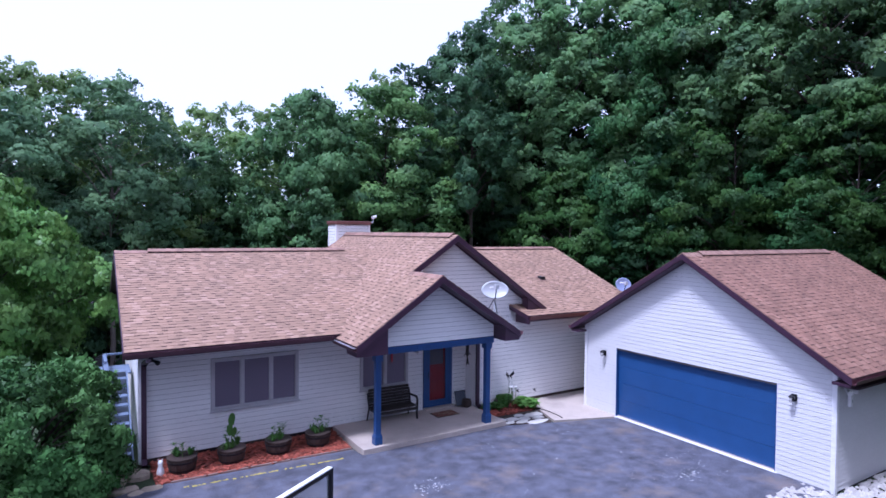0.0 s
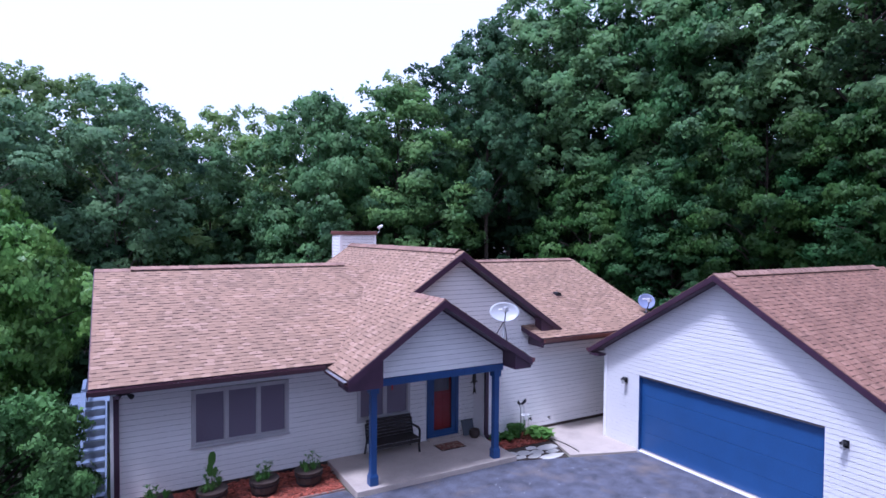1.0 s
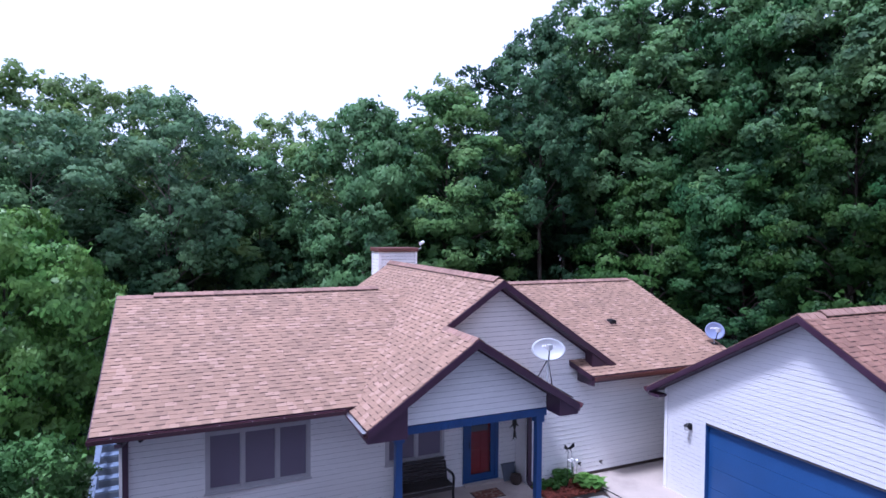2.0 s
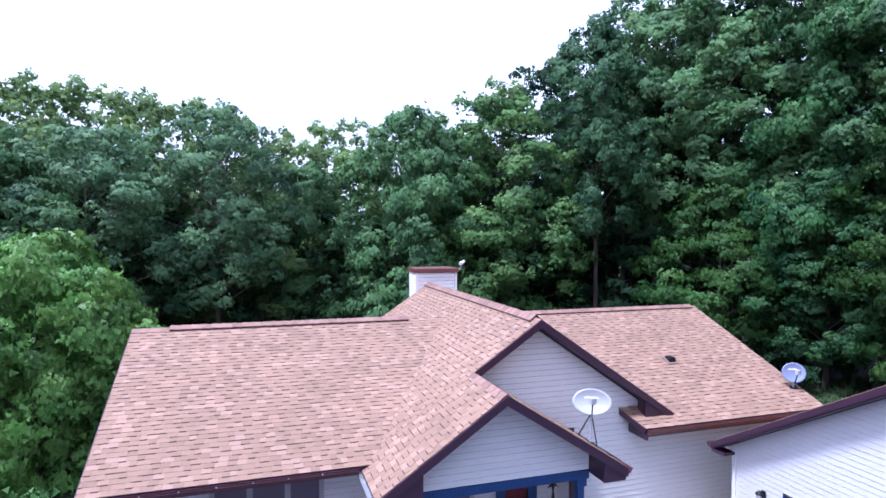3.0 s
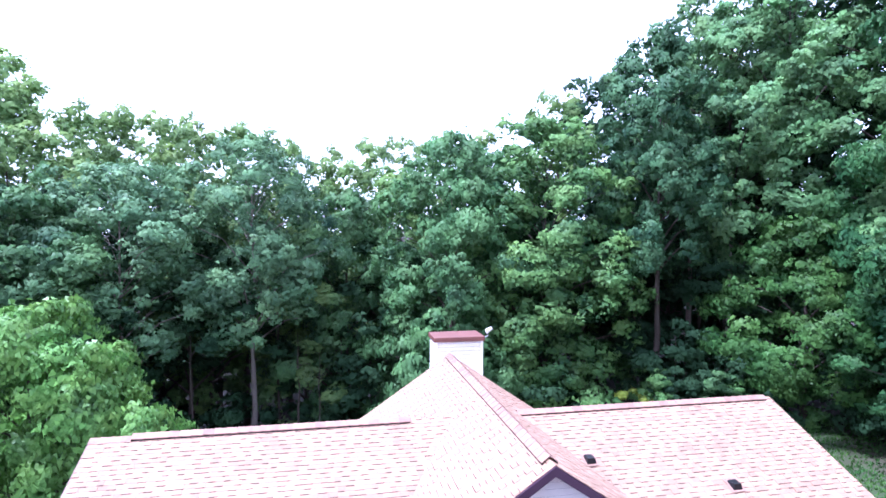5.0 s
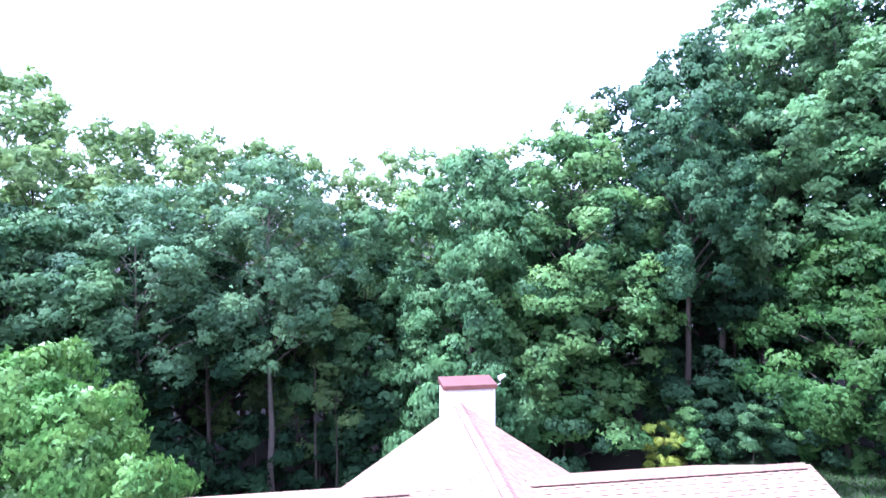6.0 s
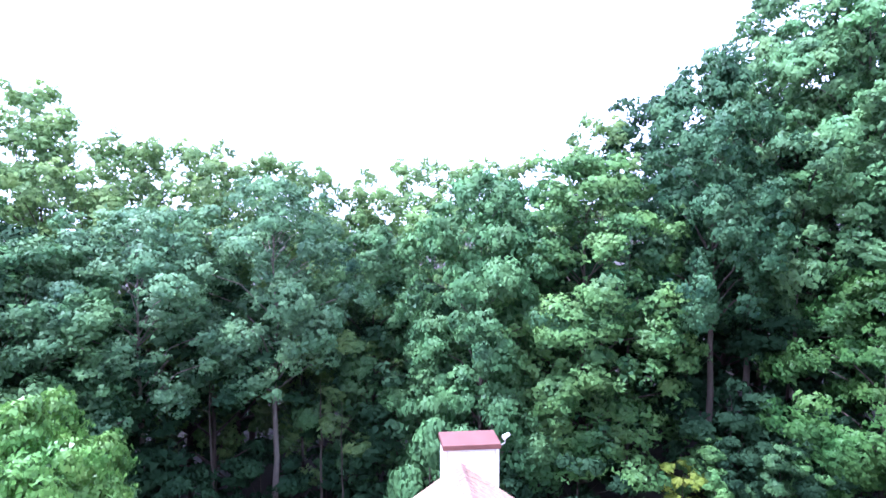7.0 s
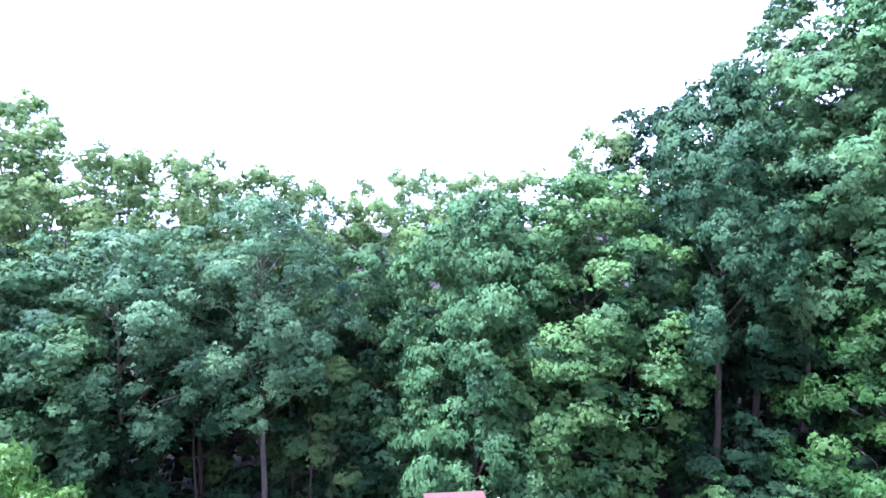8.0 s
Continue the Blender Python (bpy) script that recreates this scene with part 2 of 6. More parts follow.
LEAF_BLUE = leaf_material("poplar_leaf", (0.024, 0.060, 0.042), (0.182, 0.322, 0.142))
LEAF_LIGHT = leaf_material("bright_leaf", (0.020, 0.066, 0.030), (0.164, 0.325, 0.088))
LEAF_ASH = leaf_material("ash_leaf", (0.060, 0.118, 0.052), (0.228, 0.350, 0.110), translucent=0.45)
LEAF_NEAR = leaf_material("elm_leaf", (0.018, 0.070, 0.018), (0.235, 0.44, 0.095), translucent=0.28, tint=0.1, gloss=0.42, shine=0.3)
LEAF_SHRUB = leaf_material("shrub_leaf", (0.008, 0.034, 0.012), (0.125, 0.285, 0.075), translucent=0.12, tint=0.1, gloss=0.5, shine=0.14)
LEAF_YELLOW = leaf_material("yellow_leaf", (0.13, 0.18, 0.026), (0.33, 0.38, 0.06), tint=0.1)
# near-black, as the wood's inner shade is put into this leaf colour
LEAF_DARK = leaf_material("shaded_understory_leaf", (0.009, 0.026, 0.014), (0.038, 0.084, 0.036), translucent=0.2, gloss=0.8)


# ---- building helpers ----
def mesh_of(name, verts, faces, mat, smooth=False):
    me = bpy.data.meshes.new(name)
    me.from_pydata([tuple(v) for v in verts], [], [tuple(f) for f in faces])
    me.materials.append(mat)
    if smooth:
        me.polygons.foreach_set("use_smooth", [True] * len(me.polygons))
    me.update()
    return me


def thing(name, loc, label, category, group="", kind=""):
    ob = new(name)
    ob.empty_display_size = 0.2
    ob.location = loc
    return tagged(ob, label, category, group, kind)


def hang(ob, parent):
    """Puts ob, which is built in the world's coordinates, under its thing or part."""
    ob.parent = parent
    base = parent.matrix_basis if parent.parent is None else Matrix.Identity(4)
    ob.matrix_parent_inverse = base.inverted()
    return ob


def part(name, bm, mat, parent, label="", smooth=False, kind=""):
    """One bmesh, or (verts, faces), as one mesh under a thing or part."""
    if isinstance(bm, tuple):
        me = mesh_of(name, bm[0], bm[1], mat, smooth)
    else:
        me = bpy.data.meshes.new(name)
        bmesh.ops.recalc_face_normals(bm, faces=bm.faces[:])
        bm.to_mesh(me)
        bm.free()
        me.materials.append(mat)
        if smooth:
            me.polygons.foreach_set("use_smooth", [True] * len(me.polygons))
    ob = new(name, me)
    if parent is not None:
        hang(ob, parent)
    return tagged(ob, label, kind=kind)


def structure(name, bm, mat, label, category):
    return tagged(part(name, bm, mat, None), label, category, kind="structure")


def box(bm, x0, x1, y0, y1, z0, z1, bevel=0.0):
    vs = [bm.verts.new((x, y, z)) for x in (x0, x1) for y in (y0, y1) for z in (z0, z1)]
    fs = [bm.faces.new([vs[i] for i in f]) for f in ((0, 1, 3, 2), (4, 6, 7, 5), (0, 4, 5, 1), (2, 3, 7, 6), (0, 2, 6, 4), (1, 5, 7, 3))]
    if bevel:
        edges = {e for f in fs for e in f.edges}
        bmesh.ops.bevel(bm, geom=list(edges), offset=bevel, segments=2, affect="EDGES", profile=0.6)
    return bm


def boxed(*b, bevel=0.0):
    return box(bmesh.new(), *b, bevel=bevel)


def tube(bm, a, b, r0, r1=None, sides=10, caps=True):
    """A round bar from a to b."""
    a, b = Vector(a), Vector(b)
    r1 = r0 if r1 is None else r1
    w = (b - a).normalized()
    u = w.orthogonal().normalized()
    v = w.cross(u)
    rings = []
    for c, r in ((a, r0), (b, r1)):
        rings.append([bm.verts.new(c + r * (math.cos(k) * u + math.sin(k) * v)) for k in (2 * math.pi * i / sides for i in range(sides))])
    for i in range(sides):
        j = (i + 1) % sides
        bm.faces.new((rings[0][i], rings[0][j], rings[1][j], rings[1][i]))
    if caps:
        bm.faces.new(rings[0][::-1])
        bm.faces.new(rings[1])
    return bm


def beam(bm, a, b, w, h, up=(0, 0, 1)):
    """A square bar from a to b, w wide and h high."""
    a, b, up = Vector(a), Vector(b), Vector(up)
    d = (b - a).normalized()
    s = d.cross(up).normalized()
    t = s.cross(d)
    vs = [bm.verts.new(p + x * s * w / 2 + z * t * h / 2) for p in (a, b) for x, z in ((-1, -1), (1, -1), (1, 1), (-1, 1))]
    for f in ((0, 1, 2, 3), (4, 7, 6, 5), (0, 4, 5, 1), (1, 5, 6, 2), (2, 6, 7, 3), (3, 7, 4, 0)):
        bm.faces.new([vs[i] for i in f])
    return bm


def lathe(bm, profile, centre=(0, 0, 0), sides=20):
    """A turned body from (radius, height) pairs."""
    c = Vector(centre)
    rings = [[bm.verts.new(c + Vector((r * math.cos(2 * math.pi * i / sides), r * math.sin(2 * math.pi * i / sides), z))) for i in range(sides)] for r, z in profile]
    for lo, hi in zip(rings, rings[1:]):
        for i in range(sides):
            j = (i + 1) % sides
            bm.faces.new((lo[i], lo[j], hi[j], hi[i]))
    bm.faces.new(rings[0][::-1])
    bm.faces.new(rings[-1])
    return bm


def prism(poly, depth):
    """A solid from a flat polygon of 3D points, pushed along the vector depth."""
    bm, d = bmesh.new(), Vector(depth)
    lo = [bm.verts.new(Vector(p)) for p in poly]
    hi = [bm.verts.new(Vector(p) + d) for p in poly]
    bm.faces.new(lo[::-1])
    bm.faces.new(hi)
    for i in range(len(lo)):
        j = (i + 1) % len(lo)
        bm.faces.new((lo[i], lo[j], hi[j], hi[i]))
    return bm


def clip(poly, a, b, c):
    """The part of a flat polygon with a * x + b * y <= c."""
    out = []
    for p, q in zip(poly, poly[1:] + poly[:1]):
        dp, dq = a * p[0] + b * p[1] - c, a * q[0] + b * q[1] - c
        if dp <= 0:
            out.append(p)
        if dp * dq < 0:
            k = dp / (dp - dq)
            out.append((p[0] + k * (q[0] - p[0]), p[1] + k * (q[1] - p[1])))
    return out


def clip_to(poly, region):
    """A polygon cut to a convex region (counter-clockwise)."""
    for p, q in zip(region, region[1:] + region[:1]):
        nx, ny = q[1] - p[1], p[0] - q[0]
        poly = clip(poly, nx, ny, nx * p[0] + ny * p[1])
        if len(poly) < 3:
            return []
    return poly


# ---- ground ----
def smooth_step(a, b, x):
    k = min(1.0, max(0.0, (x - a) / (b - a)))
    return k * k * (3 - 2 * k)


def ground_z(x, y):
    """Level by the drive, falling away behind the house and to its open side."""
    drop = 5.6 - 4.7 * smooth_step(10, 24, x)
    z = -drop * smooth_step(20, 41, y)
    z -= 1.2 * smooth_step(-1, -7, x) * smooth_step(14, 22, y)
    far = max(0.0, math.hypot(x - 8, y - 12) - 45)
    z += 0.02 * far + 0.25 * noise.noise(Vector((x * 0.13, y * 0.13, 3.0))) * smooth_step(6, 14, math.hypot(max(0, abs(x - 8) - 8), max(0, abs(y - 8) - 12)))
    return z - 0.05


def ground_sheet():
    def steps(lo, hi):
        fine = [lo + 1.0 * i for i in range(int(hi - lo) + 1)]
        out = [9.0 * 1.35 ** i for i in range(14)]
        return [lo - o for o in reversed(out)] + fine + [hi + o for o in out]
    xs, ys = steps(-25, 45), steps(-20, 62)
    verts = [(x, y, ground_z(x, y)) for y in ys for x in xs]
    w = len(xs)
    faces = [(j * w + i, j * w + i + 1, (j + 1) * w + i + 1, (j + 1) * w + i) for j in range(len(ys) - 1) for i in range(w - 1)]
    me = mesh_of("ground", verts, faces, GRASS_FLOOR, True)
    litter = me.attributes.new("litter", "FLOAT", "POINT")
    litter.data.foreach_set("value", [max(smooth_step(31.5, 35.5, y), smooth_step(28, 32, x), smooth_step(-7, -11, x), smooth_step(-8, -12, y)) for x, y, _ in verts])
    return tagged(new("ground", me), "rough grass and leaf litter sloping into the woods", "ground", kind="structure")


ground_sheet()


def sheet(name, outline, top, thick, mat, label, category):
    return structure(name, prism([(x, y, top - thick) for x, y in outline], (0, 0, thick)), mat, label, category)


sheet("driveway", [(-1.6, 13.2), (-0.3, 13.85), (0.9, 14.22), (5.5, 14.1), (5.58, 13.48), (10.14, 13.45), (11.55, 12.95), (13.5, 12.3), (13.60, 12.2), (13.60, 6.35), (12.9, 6.0), (12.8, 5.2), (13.0, 3.0), (13, -14), (-5, -14), (-4.5, 6)],
      0.0, 0.12, ASPHALT, "worn dark asphalt driveway with pale stains", "driveway")
sheet("concrete_walk", [(11.62, 13.02), (13.44, 12.36), (13.6, 12.45), (13.6, 13.75), (15.4, 13.75), (15.4, 15.1), (11.95, 15.1), (12.0, 14.3)],
      0.03, 0.15, CONCRETE, "pale concrete walk between house and garage", "walkway")

# ---- house ----
MAIN, CROSS, PORCH = 0.422, 0.675, 0.632          # slopes of the roofs
RIDGE_Y, RIDGE_Z, EAVE_Y = 19.17, 5.02, 14.31
APEX_X, APEX_Z, RAKE_Y, REAR_Y = 9.2, 5.57, 14.715, 23.5
P_APEX_X, P_RAKE_Y = 7.62, 12.99
P_APEX_Z = APEX_Z - CROSS * (APEX_X - P_APEX_X)
EAVE_Z = RIDGE_Z - MAIN * (RIDGE_Y - EAVE_Y)
FRONT_Y, GABLE_Y, PORCH_Y = 15.65, 15.1, 13.54
LEFT_X, RIGHT_X = 0.78, 16.75

house = thing("house", (8, 18, 0), "one-storey cream sided house with brown shingle roofs and a blue porch", "house")
garage = thing("garage", (17.5, 10, 0), "white sided detached garage with a wide blue door", "garage")


def wall_panel(name, owner, o, d, n, length, z0, z1, openings, thick=0.14, mat=None, label=""):
    """A wall of real thickness from point o along d, with openings through it."""
    o, d, n = Vector(o), Vector(d), Vector(n)
    us = sorted({0.0, length, *[s for a, b, *_ in openings for s in (a, b)]})
    zs = sorted({z0, z1, *[min(z1, max(z0, s)) for *_, a, b in openings for s in (a, b)]})
    solid = {(i, j) for i in range(len(us) - 1) for j in range(len(zs) - 1)
             if not any(a < (us[i] + us[i + 1]) / 2 < b and c < (zs[j] + zs[j + 1]) / 2 < e for a, b, c, e in openings)}
    bm, made = bmesh.new(), {}

    def v(i, j, k):
        if (i, j, k) not in made:
            made[i, j, k] = bm.verts.new(o + d * us[i] - n * (thick * k) + Vector((0, 0, zs[j])))
        return made[i, j, k]

    for i, j in solid:
        for k in (0, 1):
            bm.faces.new([v(i, j, k), v(i + 1, j, k), v(i + 1, j + 1, k), v(i, j + 1, k)])
        for (di, dj), (p, q) in (((-1, 0), ((0, 0), (0, 1))), ((1, 0), ((1, 0), (1, 1))), ((0, -1), ((0, 0), (1, 0))), ((0, 1), ((0, 1), (1, 1)))):
            if (i + di, j + dj) not in solid:
                bm.faces.new([v(i + p[0], j + p[1], 0), v(i + q[0], j + q[1], 0), v(i + q[0], j + q[1], 1), v(i + p[0], j + p[1], 1)])
    return part(name, bm, mat or WALL_BACK, owner, label)


def siding(owner, o, d, n, z0, z1, rise, reach, openings=(), mat=None, lap=0.014, gap=0.008):
    """Lapped boards on a wall: reach(z) gives the wall's two ends at that height."""
    o, d, n = Vector(o), Vector(d), Vector(n)
    rows = int(math.ceil((z1 - z0) / rise - 1e-6))
    for r in range(rows):
        lo, hi = z0 + r * rise, min(z1, z0 + (r + 1) * rise)
        (a0, b0), (a1, b1) = reach(lo), reach(hi)
        spans = [(a0, b0, a1, b1)]
        for oa, ob_, oz0, oz1 in openings:
            if oz0 < (lo + hi) / 2 < oz1:
                nxt = []
                for p0, q0, p1, q1 in spans:
                    nxt += [(p0, min(q0, oa), p1, min(q1, oa)), (max(p0, ob_), q0, max(p1, ob_), q1)]
                spans = [s for s in nxt if s[1] - s[0] > 0.01]
        for p0, q0, p1, q1 in spans:
            if q0 - p0 < 0.03 or q1 < p1:
                continue
            # the gap shows the dark backing as the lap's shadow line
            prof = ((lap - 0.003, lo), (lap, lo + 0.004), (0.004, hi - gap), (0.001, hi - gap), (0.001, lo))
            verts = [o + d * (s0 if k < 2 or k == 4 else s1) + n * out + Vector((0, 0, z)) for s0, s1 in ((p0, p1), (q0, q1)) for k, (out, z) in enumerate(prof)]
            faces = [(0, 5, 6, 1), (1, 6, 7, 2), (2, 7, 8, 3), (4, 9, 5, 0), (0, 1, 2, 3, 4), (9, 8, 7, 6, 5)]
            part("siding_board", (verts, faces), mat or SIDING, owner)


BOARD = 0.127
# front wall, by the bed and behind the porch
WIN1 = (2.36 - LEFT_X, 4.58 - LEFT_X, 1.05, 2.36)
WIN2 = (6.45 - LEFT_X, 7.98 - LEFT_X, 1.02, 2.24)
DOOR = (8.58 - LEFT_X, 9.56 - LEFT_X, 0.16, 2.26)
front = wall_panel("wall", house, (LEFT_X, FRONT_Y, 0), (1, 0, 0), (0, -1, 0), 10.28 - LEFT_X, -0.05, 3.45, [WIN1, WIN2, DOOR])
siding(front, (LEFT_X, FRONT_Y, 0), (1, 0, 0), (0, -1, 0), 0.10, 2.9, BOARD, lambda z: (0.0, 10.28 - LEFT_X), [WIN1, WIN2, DOOR])
part("foundation", boxed(LEFT_X + 0.02, 10.2, FRONT_Y - 0.012, FRONT_Y - 0.001, -0.05, 0.1), SOIL, front)
# gable wall and the wing beside it
gable = wall_panel("wall", house, (10.28, GABLE_Y, 0), (1, 0, 0), (0, -1, 0), RIGHT_X - 10.28, -0.05, 2.95, [])
siding(gable, (10.28, GABLE_Y, 0), (1, 0, 0), (0, -1, 0), 0.12, 2.95, BOARD, lambda z: (0.0, RIGHT_X - 10.28))
top = APEX_Z - 0.14
upper = part("gable_wall", prism([(5.35, GABLE_Y, 2.7), (12.5, GABLE_Y, 2.7), (12.5, GABLE_Y, top - CROSS * 3.3), (APEX_X, GABLE_Y, top), (5.35, GABLE_Y, top - CROSS * 3.85)], (0, 0.14, 0)), WALL_BACK, house)
siding(upper, (0, GABLE_Y, 0), (1, 0, 0), (0, -1, 0), 2.95, top, BOARD, lambda z: (max(5.4, APEX_X - (top - z) / CROSS), min(12.45, APEX_X + (top - z) / CROSS)))
part("corner_wall", boxed(10.14, 10.27, GABLE_Y + 0.003, FRONT_Y - 0.03, -0.05, 2.9), SIDING, house)
part("foundation", boxed(10.3, RIGHT_X, GABLE_Y - 0.012, GABLE_Y - 0.001, -0.05, 0.12), SOIL, gable)
# porch gable
ptop = P_APEX_Z - 0.14
pg = part("porch_gable", prism([(6.04, PORCH_Y, 2.66), (9.68, PORCH_Y, 2.66), (9.68, PORCH_Y, ptop - PORCH * 2.06), (P_APEX_X, PORCH_Y, ptop), (6.04, PORCH_Y, ptop - CROSS * 1.58)], (0, 0.12, 0)), WALL_BACK, house)
siding(pg, (0, PORCH_Y, 0), (1, 0, 0), (0, -1, 0), 2.67, ptop, BOARD, lambda z: (max(6.04, P_APEX_X - (ptop - z) / CROSS), min(9.69, P_APEX_X + (ptop - z) / PORCH)))
# closed sides and back
part("wall", boxed(LEFT_X, LEFT_X + 0.14, FRONT_Y + 0.142, 22.55, -2.4, 3.3), SIDING, house)
part("wall", boxed(RIGHT_X - 0.14, RIGHT_X, GABLE_Y + 0.142, 22.55, -2.4, 3.3), SIDING, house)
part("wall", boxed(LEFT_X, RIGHT_X, 22.552, 22.69, -2.6, 3.4), SIDING, house)
for xw in (LEFT_X, RIGHT_X - 0.14):
    part("gable_wall", prism([(xw, 15.8, 3.3), (xw, 22.5, 3.3), (xw, 22.5, 3.42), (xw, RIDGE_Y, 4.84), (xw, 15.8, 3.42)], (0.14, 0, 0)), SIDING, house)
part("gable_wall", prism([(6.4, 22.4, 3.4), (12.0, 22.4, 3.4), (12.0, 22.4, 3.5), (APEX_X, 22.4, top - 0.05), (6.4, 22.4, 3.5)], (0, 0.12, 0)), SIDING, house)
part("floor_slab", boxed(LEFT_X + 0.15, RIGHT_X - 0.15, FRONT_Y + 0.15, 22.5, -0.1, 0.12), INTERIOR, house)
part("partition", boxed(LEFT_X + 0.15, RIGHT_X - 0.15, 19.0, 19.1, 0.12, 3.2), INTERIOR, house)
part("attic_floor", boxed(LEFT_X + 0.15, RIGHT_X - 0.15, FRONT_Y + 0.15, 22.5, 2.62, 2.7), INTERIOR, house)
part("porch_ceiling", boxed(5.9, 10.13, PORCH_Y + 0.145, FRONT_Y - 0.03, 2.60, 2.65), CEILING_DARK, house, "unseen ceiling, made dark to dim the porch")

TAB_WIDTHS, TAB_RISE = (0.13, 0.175, 0.22), 0.131
TAB_MESH = {}


def tab_solid(pts, lift, slope):
    """Top and sides of one shingle: pts in the roof's plane, lifted most at its lower edge, whose face slants out."""
    vlo = min(v for _, v in pts)
    out = 0.016 if lift > 0.01 else 0.0
    verts = [(u, v, lift - slope * (v - vlo)) for u, v in pts] + [(u, v - (out if v - vlo < 0.02 else 0), 0.0035 if v - vlo < 0.02 else -0.004) for u, v in pts]
    k = len(pts)
    faces = [tuple(range(k))] + [(i, i + k, (i + 1) % k + k, (i + 1) % k) for i in range(k)]
    return verts, faces


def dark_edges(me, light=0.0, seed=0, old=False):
    """Darkens the lower faces of raised shingles as shadow lines, and makes some tabs lighter."""
    me.materials.append(SHADOW_LINE)
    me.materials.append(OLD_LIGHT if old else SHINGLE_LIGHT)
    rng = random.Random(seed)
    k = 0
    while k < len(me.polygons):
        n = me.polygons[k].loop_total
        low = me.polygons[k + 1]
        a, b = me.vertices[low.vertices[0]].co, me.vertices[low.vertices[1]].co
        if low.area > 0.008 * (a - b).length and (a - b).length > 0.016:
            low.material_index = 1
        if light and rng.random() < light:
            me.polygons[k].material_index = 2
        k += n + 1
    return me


def shingle_roof(owner, o, u_dir, v_dir, region, singles=0, label="", seed=1, bare=False, old=False):
    """A roof slope: a solid deck, and rows of shingles of three widths, cut to the slope's outline."""
    o, u_dir, v_dir = Vector(o), Vector(u_dir).normalized(), Vector(v_dir).normalized()
    nrm = u_dir.cross(v_dir)
    place = lambda u, v, h=0.0: o + u_dir * u + v_dir * v + nrm * h
    deck = part("roof", prism([place(u, v, -0.15) for u, v in region], nrm * 0.14), MAROON, owner, label)
    if bare:
        part("shingles", prism([place(u, v, -0.008) for u, v in region], nrm * 0.012), SHINGLE, deck, kind="stuff")
        return deck
    rng = random.Random(seed)
    basis = Matrix((u_dir, v_dir, nrm)).transposed().to_4x4()
    verts, faces, made = [], [], 0
    vmin, vmax = min(v for _, v in region), max(v for _, v in region)
    umin, umax = min(u for u, _ in region), max(u for u, _ in region)
    for r in range(int((vmax - vmin) / TAB_RISE) + 1):
        v0 = vmin + r * TAB_RISE
        u = umin - rng.random() * 0.3
        raised = rng.random() < 0.5
        while u < umax:
            w = rng.choice(TAB_WIDTHS[:2] if raised else TAB_WIDTHS[1:])
            kind = 0.0125 if raised else 0.0075
            raised = not raised if rng.random() < 0.85 else raised
            rect = [(u + 0.001, v0), (u + w - 0.001, v0), (u + w - 0.001, v0 + TAB_RISE + 0.02), (u + 0.001, v0 + TAB_RISE + 0.02)]
            cut = clip_to(rect, region)
            whole = len(cut) == 4 and all(abs(a - b) < 1e-6 and abs(c - d) < 1e-6 for (a, c), (b, d) in zip(sorted(cut), sorted(rect)))
            if whole and made < singles:
                key = (w, kind, rng.random() < 0.13, old)
                if key not in TAB_MESH:
                    vs, fs = tab_solid([(0.001, 0), (w - 0.001, 0), (w - 0.001, TAB_RISE + 0.02), (0.001, TAB_RISE + 0.02)], kind, 0.06)
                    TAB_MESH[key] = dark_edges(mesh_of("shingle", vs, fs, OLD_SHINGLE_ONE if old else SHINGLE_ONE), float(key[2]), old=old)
                ob = hang(new("shingle", TAB_MESH[key]), deck)
                ob.matrix_basis = Matrix.Translation(place(u, v0)) @ basis
                made += 1
            elif cut:
                vs, fs = tab_solid(cut, kind, 0.06)
                k = len(verts)
                verts += [place(*p) for p in vs]
                faces += [tuple(i + k for i in f) for f in fs]
            u += w
    rest = part("shingles", (verts, faces), OLD_SHINGLE if old else SHINGLE, deck, "brown and tan asphalt shingles", kind="stuff")
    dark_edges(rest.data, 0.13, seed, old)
    return deck


def length(rise_per_run, run):
    return run * math.hypot(1, rise_per_run)


X0, X1 = 0.35, 17.22
vm = length(MAIN, RIDGE_Y - EAVE_Y)
valley_eave = APEX_X - (APEX_Z - EAVE_Z) / CROSS
valley_ridge = APEX_X - (APEX_Z - RIDGE_Z) / CROSS
main_v = (0, 1, MAIN)
shingle_roof(house, (X0, EAVE_Y, EAVE_Z), (1, 0, 0), main_v, [(0, 0), (valley_eave - X0 + 0.06, 0), (valley_ridge - X0 + 0.06, vm), (0, vm)],
             singles=300, label="long slope of brown shingles", seed=3)
wing_y = 14.38
wing_z = RIDGE_Z - MAIN * (RIDGE_Y - wing_y)
wv = length(MAIN, RIDGE_Y - wing_y)
shingle_roof(house, (11.72, wing_y, wing_z), (1, 0, 0), main_v, [(0, 0), (X1 - 11.72, 0), (X1 - 11.72, wv), (10.0 - 11.72, wv)], label="slope of brown shingles over the wing", seed=4)
shingle_roof(house, (X1, 2 * RIDGE_Y - EAVE_Y, EAVE_Z), (-1, 0, 0), (0, -1, MAIN), [(0, 0), (X1 - X0, 0), (X1 - X0, vm), (0, vm)], bare=True)


def cross_left(x, y):
    """A place on the cross gable's sunny slope: u runs to the front, v up the slope."""
    return (REAR_Y - y, (x - 5.19) * math.hypot(1, CROSS))


cl_o = (5.19, REAR_Y, APEX_Z - CROSS * (APEX_X - 5.19))
valley_at = lambda y: APEX_X - (APEX_Z - (RIDGE_Z - MAIN * abs(RIDGE_Y - y))) / CROSS - 0.05
left_dirs = ((0, -1, 0), (1, 0, CROSS))
